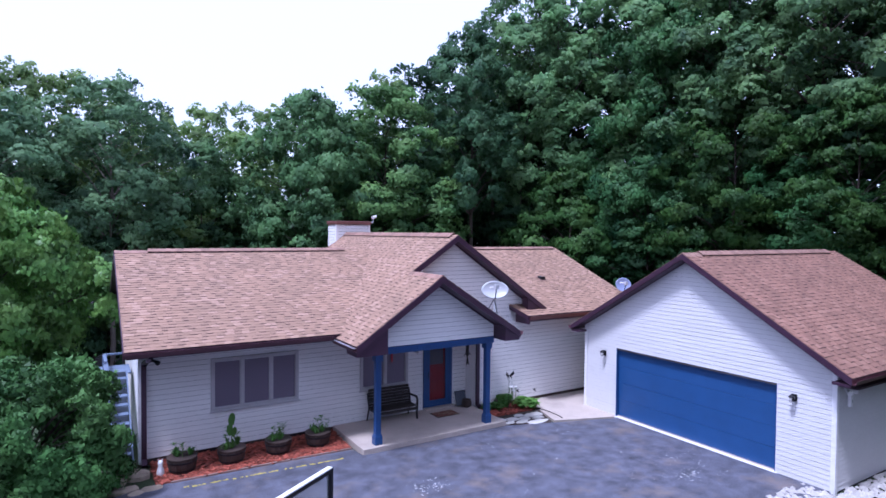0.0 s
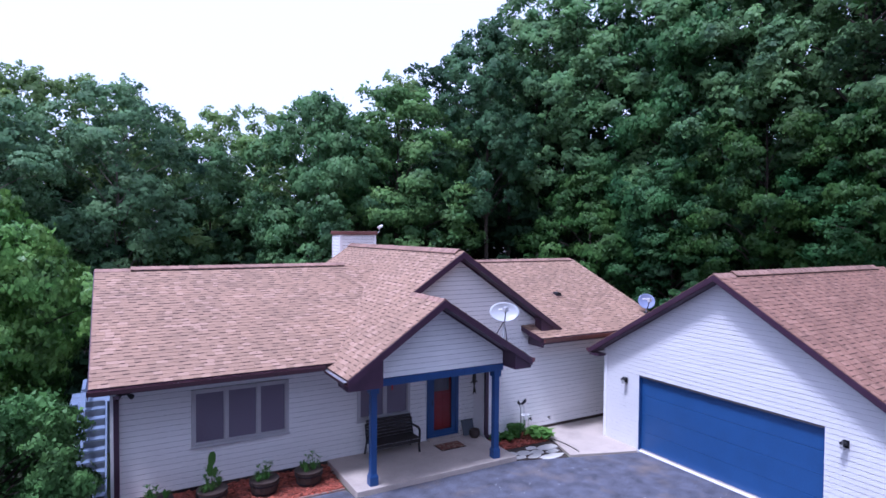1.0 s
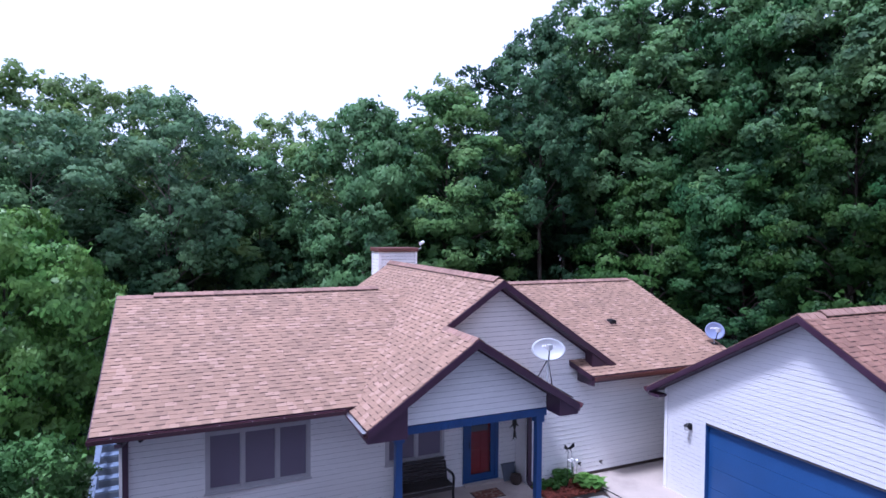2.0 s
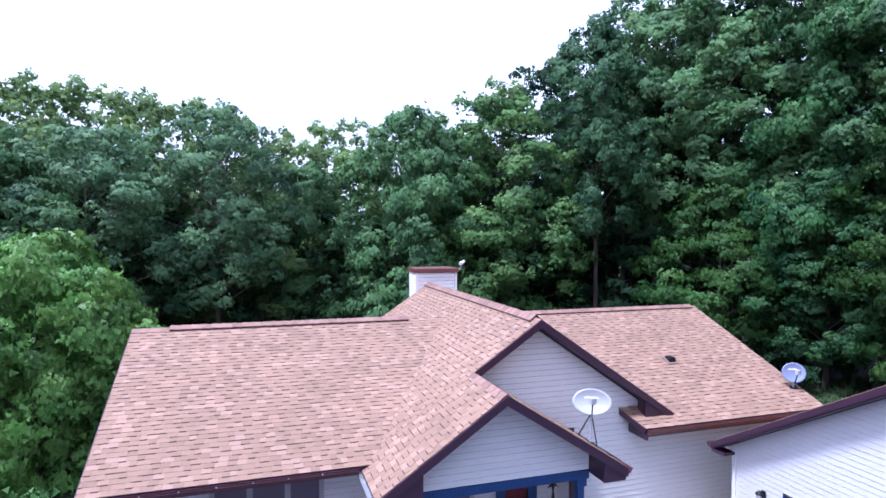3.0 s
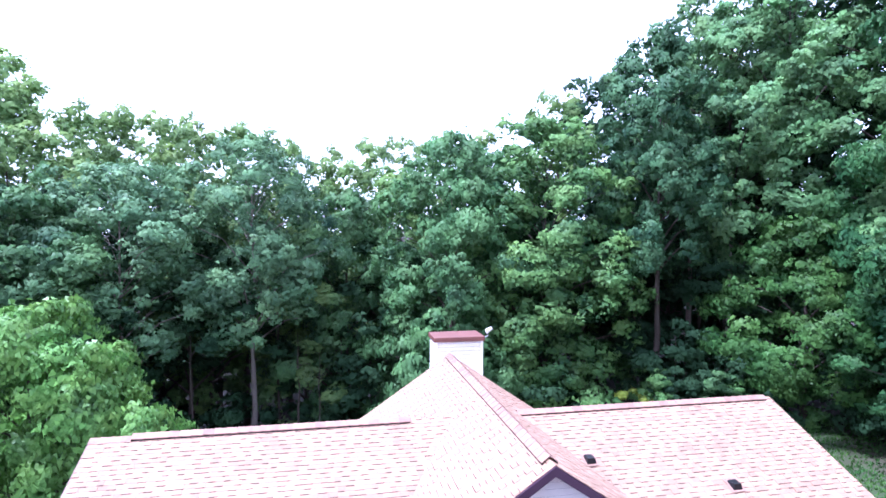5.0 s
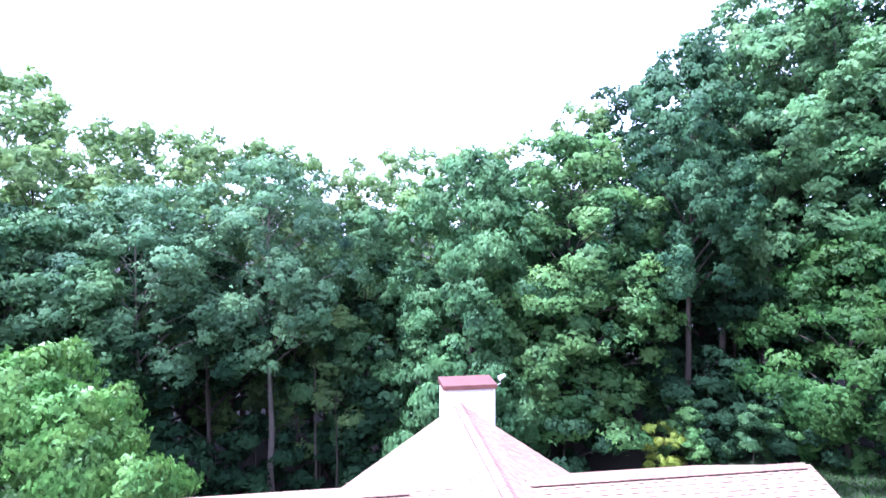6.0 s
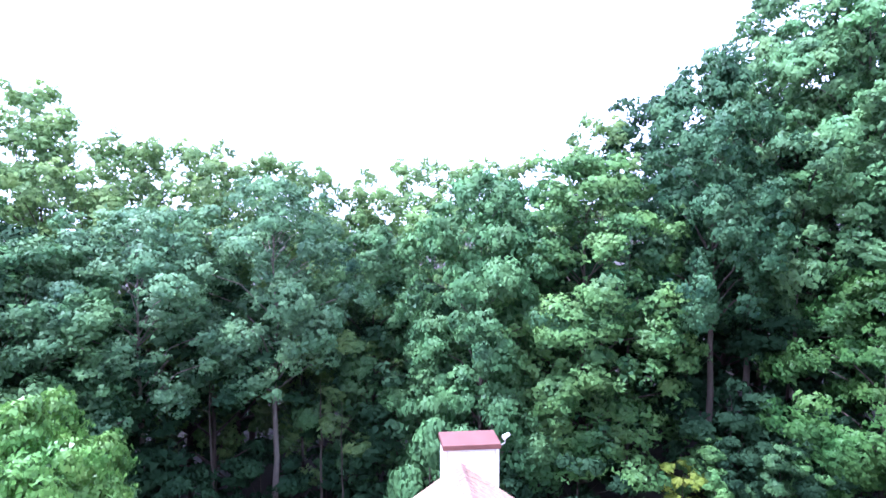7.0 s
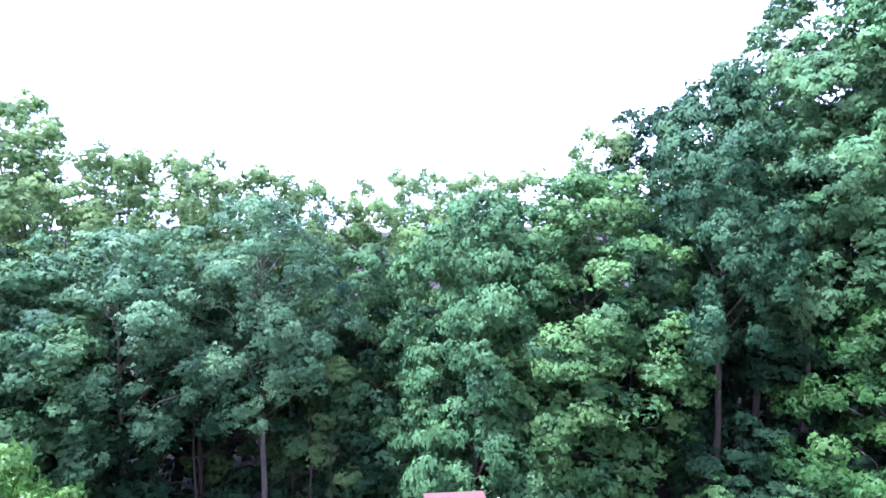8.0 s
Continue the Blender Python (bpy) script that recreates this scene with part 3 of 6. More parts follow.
shingle_roof(house, cl_o, *left_dirs, [cross_left(5.19, 14.5), cross_left(5.19, P_RAKE_Y), cross_left(P_APEX_X, P_RAKE_Y), cross_left(P_APEX_X, RAKE_Y - 0.002), cross_left(5.5, RAKE_Y - 0.002)], label="porch slope of brown shingles", seed=5)
shingle_roof(house, cl_o, *left_dirs, [cross_left(valley_at(RIDGE_Y), RIDGE_Y), cross_left(valley_at(RAKE_Y), RAKE_Y), cross_left(APEX_X, RAKE_Y), cross_left(APEX_X, RIDGE_Y)], label="cross gable slope of brown shingles", seed=6)
shingle_roof(house, cl_o, *left_dirs, [cross_left(valley_at(REAR_Y), REAR_Y), cross_left(valley_at(RIDGE_Y), RIDGE_Y - 0.002), cross_left(APEX_X, RIDGE_Y - 0.002), cross_left(APEX_X, REAR_Y)], label="cross gable slope of brown shingles", seed=7)
cr = length(CROSS, 3.72)
shingle_roof(house, (APEX_X + 3.72, RAKE_Y, APEX_Z - CROSS * 3.72), (0, 1, 0), (-1, 0, CROSS), [(0, 0), (REAR_Y - RAKE_Y, 0), (REAR_Y - RAKE_Y, cr), (0, cr)], label="cross gable slope of brown shingles", seed=8)
pr = length(PORCH, 2.59)
shingle_roof(house, (P_APEX_X + 2.59, P_RAKE_Y, P_APEX_Z - PORCH * 2.59), (0, 1, 0), (-1, 0, PORCH), [(0, 0), (GABLE_Y - P_RAKE_Y - 0.01, 0), (GABLE_Y - P_RAKE_Y - 0.01, pr), (0, pr)], label="porch slope of brown shingles", seed=9)


def ridge_caps(owner, a, b, slope_a, slope_b, side, lift=0.03, step=0.24, wide=0.15, name="ridge_cap"):
    """Overlapping bent caps along a ridge from a to b; side: the level direction across it."""
    a, b, side = Vector(a), Vector(b), Vector(side)
    count = max(1, round((b - a).length / step))
    d = (b - a) / count
    verts, faces = [], []
    for i in range(count):
        for k, (p, up) in enumerate(((a + d * i, lift + 0.012), (a + d * (i + 1.12), lift))):
            verts += [p + side * wide + Vector((0, 0, up - slope_a * wide)), p + Vector((0, 0, up + 0.012)), p - side * wide + Vector((0, 0, up - slope_b * wide))]
            verts += [v - Vector((0, 0, 0.018)) for v in verts[-3:]]
        q = 12 * i
        faces += [tuple(q + j for j in f) for f in ((0, 1, 7, 6), (1, 2, 8, 7), (0, 6, 9, 3), (2, 5, 11, 8), (0, 3, 4, 1), (1, 4, 5, 2), (6, 7, 10, 9), (7, 8, 11, 10))]
    if lift > 0.03:
        for s, slope in ((1, slope_a), (-1, slope_b)):
            off = side * s * (wide - 0.012) + Vector((0, 0, lift * 0.45 - slope * wide))
            part("ridge_vent", beam(bmesh.new(), a + off, b + off, 0.02, lift * 0.9), DARK_METAL, owner)
    return part(name, (verts, faces), RIDGE_CAP, owner, "raised shingled ridge vent", kind="stuff")


ridge_caps(house, (X0, RIDGE_Y, RIDGE_Z), (1.2, RIDGE_Y, RIDGE_Z), MAIN, MAIN, (0, -1, 0), lift=0.008)
ridge_caps(house, (1.2, RIDGE_Y, RIDGE_Z), (7.3, RIDGE_Y, RIDGE_Z), MAIN, MAIN, (0, -1, 0), lift=0.055)
ridge_caps(house, (10.0, RIDGE_Y, RIDGE_Z), (X1 - 0.2, RIDGE_Y, RIDGE_Z), MAIN, MAIN, (0, -1, 0), lift=0.05)
ridge_caps(house, (APEX_X, RAKE_Y + 0.25, APEX_Z), (APEX_X, REAR_Y, APEX_Z), CROSS, CROSS, (1, 0, 0), lift=0.05)
ridge_caps(house, (P_APEX_X, P_RAKE_Y, P_APEX_Z), (P_APEX_X, RAKE_Y, P_APEX_Z), PORCH, CROSS, (1, 0, 0), lift=0.004, wide=0.12)


def rake_board(owner, a, b, y0, y1, high, name="fascia", drop=0.015, mat=None):
    """A board under a roof's slanting edge, from a to b (x, z), between the depths y0 and y1."""
    (xa, za), (xb, zb) = a, b
    return part(name, prism([(xa, y0, za - drop), (xb, y0, zb - drop), (xb, y0, zb - drop - high), (xa, y0, za - drop - high)], (0, y1 - y0, 0)), mat or MAROON, owner)


def on_cross(x):
    return (x, APEX_Z - CROSS * abs(x - APEX_X))


def on_porch(x):
    return (x, P_APEX_Z - (CROSS if x < P_APEX_X else PORCH) * abs(x - P_APEX_X))


for xa, xb in ((P_APEX_X + 0.1, APEX_X), (APEX_X, 12.72)):
    rake_board(house, on_cross(xa), on_cross(xb), RAKE_Y - 0.03, RAKE_Y - 0.001, 0.17)
    rake_board(house, on_cross(xa), on_cross(xb), GABLE_Y - 0.06, GABLE_Y - 0.03, 0.10, "frieze", 0.13)
for xa, xb in ((5.20, P_APEX_X), (P_APEX_X, 10.23)):
    rake_board(house, on_porch(xa), on_porch(xb), P_RAKE_Y - 0.03, P_RAKE_Y - 0.001, 0.18)
    rake_board(house, on_porch(xa if xa > 6 else 6.04), on_porch(min(xb, 9.69)), PORCH_Y - 0.06, PORCH_Y - 0.03, 0.09, "frieze", 0.13)
# boxed ends of the porch eaves, and the wing's eave end
for xa, xb, zt in ((9.70, 10.2, 2.80), (5.20, 6.03, 2.80)):
    za = on_porch(xa)[1] - 0.17
    zb = on_porch(xb)[1] - 0.17
    lo = 2.60
    part("eave_return", prism([(xa, P_RAKE_Y, lo), (xb, P_RAKE_Y, lo), (xb, P_RAKE_Y, max(lo + 0.02, zb)), (xa, P_RAKE_Y, max(lo + 0.02, za))], (0, PORCH_Y - P_RAKE_Y + 0.1, 0)), MAROON, house)
part("eave_return", prism([(11.74, wing_y + 0.02, 2.72), (11.74, GABLE_Y - 0.03, 2.72), (11.74, GABLE_Y - 0.03, wing_z + MAIN * (GABLE_Y - wing_y) - 0.17), (11.74, wing_y + 0.02, wing_z - 0.16)], (0.05, 0, 0)), MAROON, house)
part("eave_return", prism([(11.95, RAKE_Y, on_cross(11.95)[1] - 0.2), (12.7, RAKE_Y, on_cross(12.7)[1] - 0.18), (12.55, RAKE_Y, 3.06), (11.95, RAKE_Y, 3.06)], (0, 0.3, 0)), MAROON, house)
# soffits, fascias and gutters
part("soffit", boxed(X0 + 0.05, 5.1, EAVE_Y + 0.05, FRONT_Y - 0.03, 2.795, 2.825), SOFFIT, house)
part("soffit", boxed(11.8, X1 - 0.05, wing_y + 0.05, GABLE_Y - 0.03, 2.80, 2.83), SOFFIT, house)


def gutter(owner, a, b, out, mat=None):
    """An open K-shaped gutter from a to b (its back top edge), leaning out along the vector out."""
    a, b, out = Vector(a), Vector(b), Vector(out)
    prof = ((0, 0), (0, -0.095), (0.07, -0.095), (0.10, -0.03), (0.115, 0), (0.105, 0), (0.09, -0.03), (0.065, -0.085), (0.01, -0.085), (0.01, 0))
    verts = [p + out * o + Vector((0, 0, z)) for p in (a, b) for o, z in prof]
    k = len(prof)
    faces = [(i, (i + 1) % k, (i + 1) % k + k, i + k) for i in range(k)] + [tuple(range(k))[::-1], tuple(range(k, 2 * k))]
    return part("gutter", (verts, faces), mat or GUTTER_RED, owner, "dark red-brown metal gutter")


part("fascia", boxed(X0, 5.12, EAVE_Y - 0.022, EAVE_Y + 0.03, EAVE_Z - 0.14, EAVE_Z - 0.03), MAROON, house)
gutter(house, (X0 - 0.03, EAVE_Y - 0.024, EAVE_Z - 0.03), (5.1, EAVE_Y - 0.024, EAVE_Z - 0.03), (0, -1, 0))
# near-black strip that draws the shade inside the open gutter
part("gutter_debris", boxed(X0, 5.08, EAVE_Y - 0.086, EAVE_Y - 0.037, EAVE_Z - 0.112, EAVE_Z - 0.088), GUTTER_SHADE, house, "near-black strip that stands for the shade inside the gutter")
for i in range(7):
    xh = X0 + 0.35 + i * 0.62
    part("gutter_hanger", boxed(xh, xh + 0.02, EAVE_Y - 0.106, EAVE_Y - 0.036, EAVE_Z - 0.056, EAVE_Z - 0.046), GREY_METAL, house, "small metal gutter strap")
part("fascia", boxed(11.75, X1, wing_y - 0.022, wing_y + 0.03, wing_z - 0.18, wing_z - 0.03), MAROON, house)
gutter(house, (11.75, wing_y - 0.024, wing_z - 0.03), (X1 + 0.02, wing_y - 0.024, wing_z - 0.03), (0, -1, 0), MAROON_RED)
pe_z = on_porch(5.19)[1]
gutter(house, (5.19, P_RAKE_Y, pe_z - 0.03), (5.19, EAVE_Y + 0.05, pe_z - 0.03), (-1, 0, 0))
part("gutter_guard", boxed(5.095, 5.18, P_RAKE_Y + 0.01, EAVE_Y + 0.03, pe_z - 0.045, pe_z - 0.038), GREY_METAL, house, "grey mesh gutter guard")
gutter(house, (10.22, P_RAKE_Y - 0.02, on_porch(10.22)[1] - 0.03), (10.22, GABLE_Y - 0.03, on_porch(10.22)[1] - 0.03), (1, 0, 0))
for xr in (X0, X1):
    for ya, yb in ((EAVE_Y, RIDGE_Y), (2 * RIDGE_Y - EAVE_Y, RIDGE_Y)):
        za, zb = EAVE_Z, RIDGE_Z
        s = -0.02 if xr == X0 else 0.0
        part("fascia", prism([(xr + s, ya, za - 0.01), (xr + s, yb, zb - 0.01), (xr + s, yb, zb - 0.22), (xr + s, ya, za - 0.22)], (0.02, 0, 0)), MAROON, house)

# porch: slab, beam, posts
tagged(part("porch_slab", boxed(5.60, 10.13, 13.46, FRONT_Y - 0.03, -0.08, 0.13, bevel=0.015), CONCRETE, house), "tan concrete porch slab")
part("porch_beam", boxed(6.03, 9.70, PORCH_Y - 0.02, PORCH_Y + 0.14, 2.475, 2.655, bevel=0.008), BLUE, house, "blue painted porch beam")
for i in range(43):
    part("beam_rib", boxed(6.09 + 0.083 * i, 6.125 + 0.083 * i, PORCH_Y - 0.027, PORCH_Y - 0.0205, 2.482, 2.645), BLUE, house)
for px in (6.07, 9.56):
    py = PORCH_Y + 0.13
    post = part("porch_post", boxed(px - 0.075, px + 0.075, py - 0.075, py + 0.075, 0.38, 2.30, bevel=0.012), BLUE, house, "blue painted porch post")
    part("post_base", boxed(px - 0.105, px + 0.105, py - 0.105, py + 0.105, 0.13, 0.36, bevel=0.012), BLUE, post)
    part("post_collar", boxed(px - 0.09, px + 0.09, py - 0.09, py + 0.09, 0.355, 0.40, bevel=0.01), BLUE, post)
    part("post_cap", boxed(px - 0.11, px + 0.11, py - 0.11, py + 0.11, 2.30, 2.473, bevel=0.012), BLUE, post)

# chimney
ch = part("chimney", boxed(8.76, 10.30, 23.53, 24.5, -2.6, 5.97), WALL_BACK, house, "boxed chimney in white siding with a red-brown cap")
siding(ch, (8.76, 23.53, 0), (1, 0, 0), (0, -1, 0), 3.0, 5.97, BOARD, lambda z: (0.09, 1.45), mat=SIDING_C, lap=0.016)
siding(ch, (8.76, 24.5, 0), (0, -1, 0), (-1, 0, 0), 3.0, 5.97, BOARD, lambda z: (0.0, 0.88), mat=SIDING_C, lap=0.016)
for xa in (8.75, 10.22):
    part("corner_trim", boxed(xa, xa + 0.09, 23.495, 23.528, 3.0, 5.97), WHITE_TRIM, ch)
part("corner_trim", boxed(8.725, 8.749, 23.495, 23.61, 3.0, 5.97), WHITE_TRIM, ch)
part("chimney_cap", boxed(8.70, 10.36, 23.46, 24.56, 5.972, 6.12, bevel=0.02), MAROON_RED, ch, "flat red-brown metal cap")

# ---- garage ----
GX, GY0, GY1, GRY, GRZ, GS = 13.6, 6.28, 13.70, 9.95, 5.13, 0.602
G_OVER, G_EY = 13.26, 5.84
G_EZ = GRZ - GS * (GRY - G_EY)
GDOOR = (13.70 - 12.43, 13.70 - 7.55, -0.06, 2.08)
gf = wall_panel("wall", garage, (GX, GY1, 0), (0, -1, 0), (-1, 0, 0), GY1 - GY0, -0.06, 2.7, [GDOOR])
gtop = GRZ - 0.13
G_RISE = 0.112
g_reach = lambda z: (max(0.0, GY1 - GRY - (gtop - z) / GS), min(GY1 - GY0, GY1 - GRY + (gtop - z) / GS))
siding(gf, (GX, GY1, 0), (0, -1, 0), (-1, 0, 0), 0.0, gtop, G_RISE, g_reach, [GDOOR], SIDING_G, 0.011, 0.004)
part("gable_wall", prism([(GX, GY0, 2.7), (GX, GRY, gtop), (GX, GY1, 2.7)], (0.14, 0, 0)), WALL_BACK, garage)
gs_ = wall_panel("wall", garage, (GX + 0.142, GY0, 0), (1, 0, 0), (0, -1, 0), 7.5, -0.06, 2.68, [])
siding(gs_, (GX, GY0, 0), (1, 0, 0), (0, -1, 0), 0.0, 2.66, G_RISE, lambda z: (0.05, 7.6), mat=SIDING_G, lap=0.016, gap=0.005)
part("wall", boxed(GX + 0.142, 21.2, GY1 - 0.14, GY1, -0.06, 2.68), SIDING_G, garage)
part("wall", boxed(21.06, 21.2, GY0 + 0.142, GY1 - 0.142, -0.06, 2.68), SIDING_G, garage)
part("gable_wall", prism([(21.06, GY0, 2.68), (21.06, GRY, gtop), (21.06, GY1, 2.68)], (0.14, 0, 0)), SIDING_G, garage)
part("floor_slab", boxed(GX + 0.142, 21.05, GY0 + 0.142, GY1 - 0.142, -0.06, -0.01), CONCRETE, garage)
for y in (GY0 - 0.03, GY1 - 0.06):
    part("corner_trim", boxed(GX - 0.032, GX - 0.002, y, y + 0.1, -0.05, 2.68), WHITE_TRIM, garage)
part("corner_trim", boxed(GX - 0.002, GX + 0.07, GY0 - 0.032, GY0 - 0.004, -0.05, 2.66), WHITE_TRIM, garage)
gv = length(GS, GRY - G_EY)
shingle_roof(garage, (G_OVER, G_EY, G_EZ), (1, 0, 0), (0, 1, GS), [(0, 0), (21.55 - G_OVER, 0), (21.55 - G_OVER, gv), (0, gv)], singles=300, label="slope of darker brown shingles", seed=11, old=True)
shingle_roof(garage, (21.55, 2 * GRY - G_EY, G_EZ), (-1, 0, 0), (0, -1, GS), [(0, 0), (21.55 - G_OVER, 0), (21.55 - G_OVER, gv), (0, gv)], bare=True)
ridge_caps(garage, (G_OVER, GRY, GRZ), (G_OVER + 0.7, GRY, GRZ), GS, GS, (0, -1, 0), lift=0.008)
ridge_caps(garage, (G_OVER + 0.7, GRY, GRZ), (20.9, GRY, GRZ), GS, GS, (0, -1, 0), lift=0.05)
for ya in (G_EY, 2 * GRY - G_EY):
    za = G_EZ
    part("fascia", prism([(G_OVER - 0.025, ya, za - 0.012), (G_OVER - 0.025, GRY, GRZ - 0.012), (G_OVER - 0.025, GRY, GRZ - 0.15), (G_OVER - 0.025, ya, za - 0.15)], (0.024, 0, 0)), MAROON, garage)
    s = 1 if ya < GRY else -1
    part("frieze", prism([(GX - 0.07, ya + 0.35 * s, za + 0.35 * GS - 0.13), (GX - 0.07, GRY, GRZ - 0.13), (GX - 0.07, GRY, GRZ - 0.19), (GX - 0.07, ya + 0.35 * s, za + 0.35 * GS - 0.19)], (0.04, 0, 0)), MAROON, garage)
    y0, y1 = sorted((ya + 0.02 * s, ya + 0.39 * s))
    part("eave_return", boxed(G_OVER, GX - 0.03, y0, y1, za - 0.2, za - 0.14), MAROON, garage)
    gutter(garage, (G_OVER - 0.02, ya - 0.002 * s, za - 0.03), (21.57, ya - 0.002 * s, za - 0.03), (0, -s, 0))
part("soffit", boxed(GX, 21.2, G_EY + 0.02, GY0 - 0.03, 2.36, 2.4), SOFFIT, garage)

# wide sectional door
gd = part("garage_door", boxed(GX + 0.135, GX + 0.17, 7.5, 12.48, 0.0, 2.1), BLUE_DOOR, garage, "blue sectional overhead door")
for i in range(4):
    z0 = 0.03 + i * 0.512
    part("door_panel", boxed(GX + 0.10, GX + 0.133, 7.575, 12.405, z0, z0 + 0.509, bevel=0.006), BLUE_DOOR, gd)
part("door_seal", boxed(GX + 0.06, GX + 0.13, 7.58, 12.4, -0.01, 0.03), CONCRETE, gd, "pale bottom seal")
part("door_sill", boxed(GX - 0.055, GX + 0.058, 7.5, 12.48, -0.05, 0.012), WHITE_TRIM, garage, "pale concrete sill strip")
for y0, y1 in ((7.52, 7.57), (12.41, 12.46)):
    part("door_jamb", boxed(GX - 0.004, GX + 0.15, y0, y1, 0.0, 2.10), BLUE, garage)
part("door_head", boxed(GX + 0.02, GX + 0.15, 7.57, 12.41, 2.055, 2.10), BLUE, garage)


# ---- leaves and trees ----
def blades(name, p, soft, along, size, mat, rng, fold=0.35, rough=0.4):
    """One leaf blade at each place p, facing about soft and pointing about along; shaded partly as the spray it belongs to."""
    k = len(p)
    unit = lambda v: v / (np.linalg.norm(v, axis=1)[:, None] + 1e-9)
    nrm = unit(soft + rng.normal(size=(k, 3)) * rough)
    t = along + rng.normal(size=(k, 3)) * 0.55
    t = unit(t - nrm * (t * nrm).sum(1)[:, None])
    s = np.cross(nrm, t)
    ln = np.reshape(size, (-1, 1)) * (0.6 + 0.8 * rng.random((k, 1)))
    wd = ln * (0.36 + 0.14 * rng.random((k, 1)))
    lft = p - t * ln * 0.5 - s * wd + nrm * wd * fold
    rgt = p - t * ln * 0.5 + s * wd + nrm * wd * fold
    tip = p + t * ln * 0.5 - nrm * ln * 0.10
    verts = np.stack([lft, rgt, tip], 1).reshape(-1, 3)
    tri = np.arange(3 * k, dtype=np.int32).reshape(-1, 3)
    turned = (np.cross(rgt - lft, tip - lft) * nrm).sum(1) < 0
    tri[turned] = tri[turned][:, [0, 2, 1]]
    me = bpy.data.meshes.new(name)
    me.vertices.add(3 * k)
    me.vertices.foreach_set("co", verts.ravel())
    me.loops.add(3 * k)
    me.loops.foreach_set("vertex_index", tri.ravel())
    me.polygons.add(k)
    me.polygons.foreach_set("loop_start", np.arange(0, 3 * k, 3, dtype=np.int32))
    me.polygons.foreach_set("loop_total", np.full(k, 3, dtype=np.int32))
    me.materials.append(mat)
    me.update(calc_edges=True)
    me.polygons.foreach_set("use_smooth", [True] * k)
    me.normals_split_custom_set_from_vertices(np.repeat(unit(soft * 0.6 + nrm * 0.6), 3, axis=0).tolist())
    return me


def wood_mesh(name, height, radius, limbs, mat, rng, lean=0.03):
    """A tapered, slightly bent trunk with limbs to the given ends."""
    bm = bmesh.new()
    pts = [Vector((0, 0, -0.4))]
    for i in range(1, 9):
        z = height * i / 8
        pts.append(Vector((rng.normal() * lean * height * 0.12, rng.normal() * lean * height * 0.12, z)))

    def run(path, radii, sides):
        rings = []
        for j, (p, r) in enumerate(zip(path, radii)):
            w = (path[min(j + 1, len(path) - 1)] - path[max(j - 1, 0)]).normalized()
            u = w.orthogonal().normalized()
            if rings:
                u = (prev - w * prev.dot(w)).normalized()
            prev = u
            v = w.cross(u)
            rings.append([bm.verts.new(p + r * (math.cos(a) * u + math.sin(a) * v)) for a in (2 * math.pi * s / sides for s in range(sides))])
        for lo, hi in zip(rings, rings[1:]):
            for s in range(sides):
                bm.faces.new((lo[s], lo[(s + 1) % sides], hi[(s + 1) % sides], hi[s]))

    run(pts, [radius * (1.25 if i == 0 else 1 - 0.85 * i / 8) for i in range(9)], 9)
    low = float(min(e[2] for e in limbs)) - 0.3
    for end in limbs:
        e = Vector(end)
        z0 = max(0.25 * height, low, e.z - 0.55 * math.hypot(e.x, e.y) - 0.5)
        k = min(7.99, 8 * z0 / height)
        i = int(k)
        a = pts[i].lerp(pts[min(8, i + 1)], k - i)
        mid = a.lerp(e, 0.5) + Vector((0, 0, 0.12 * (e - a).length))
        r = radius * (1 - 0.85 * k / 8) * 0.55
        run([a, a.lerp(mid, 0.5), mid, mid.lerp(e, 0.55), e], [r, r * 0.8, r * 0.6, r * 0.4, r * 0.15], 6)
    me = bpy.data.meshes.new(name)
    bm.to_mesh(me)
    bm.free()
    me.materials.append(mat)
    me.polygons.foreach_set("use_smooth", [True] * len(me.polygons))
    return me


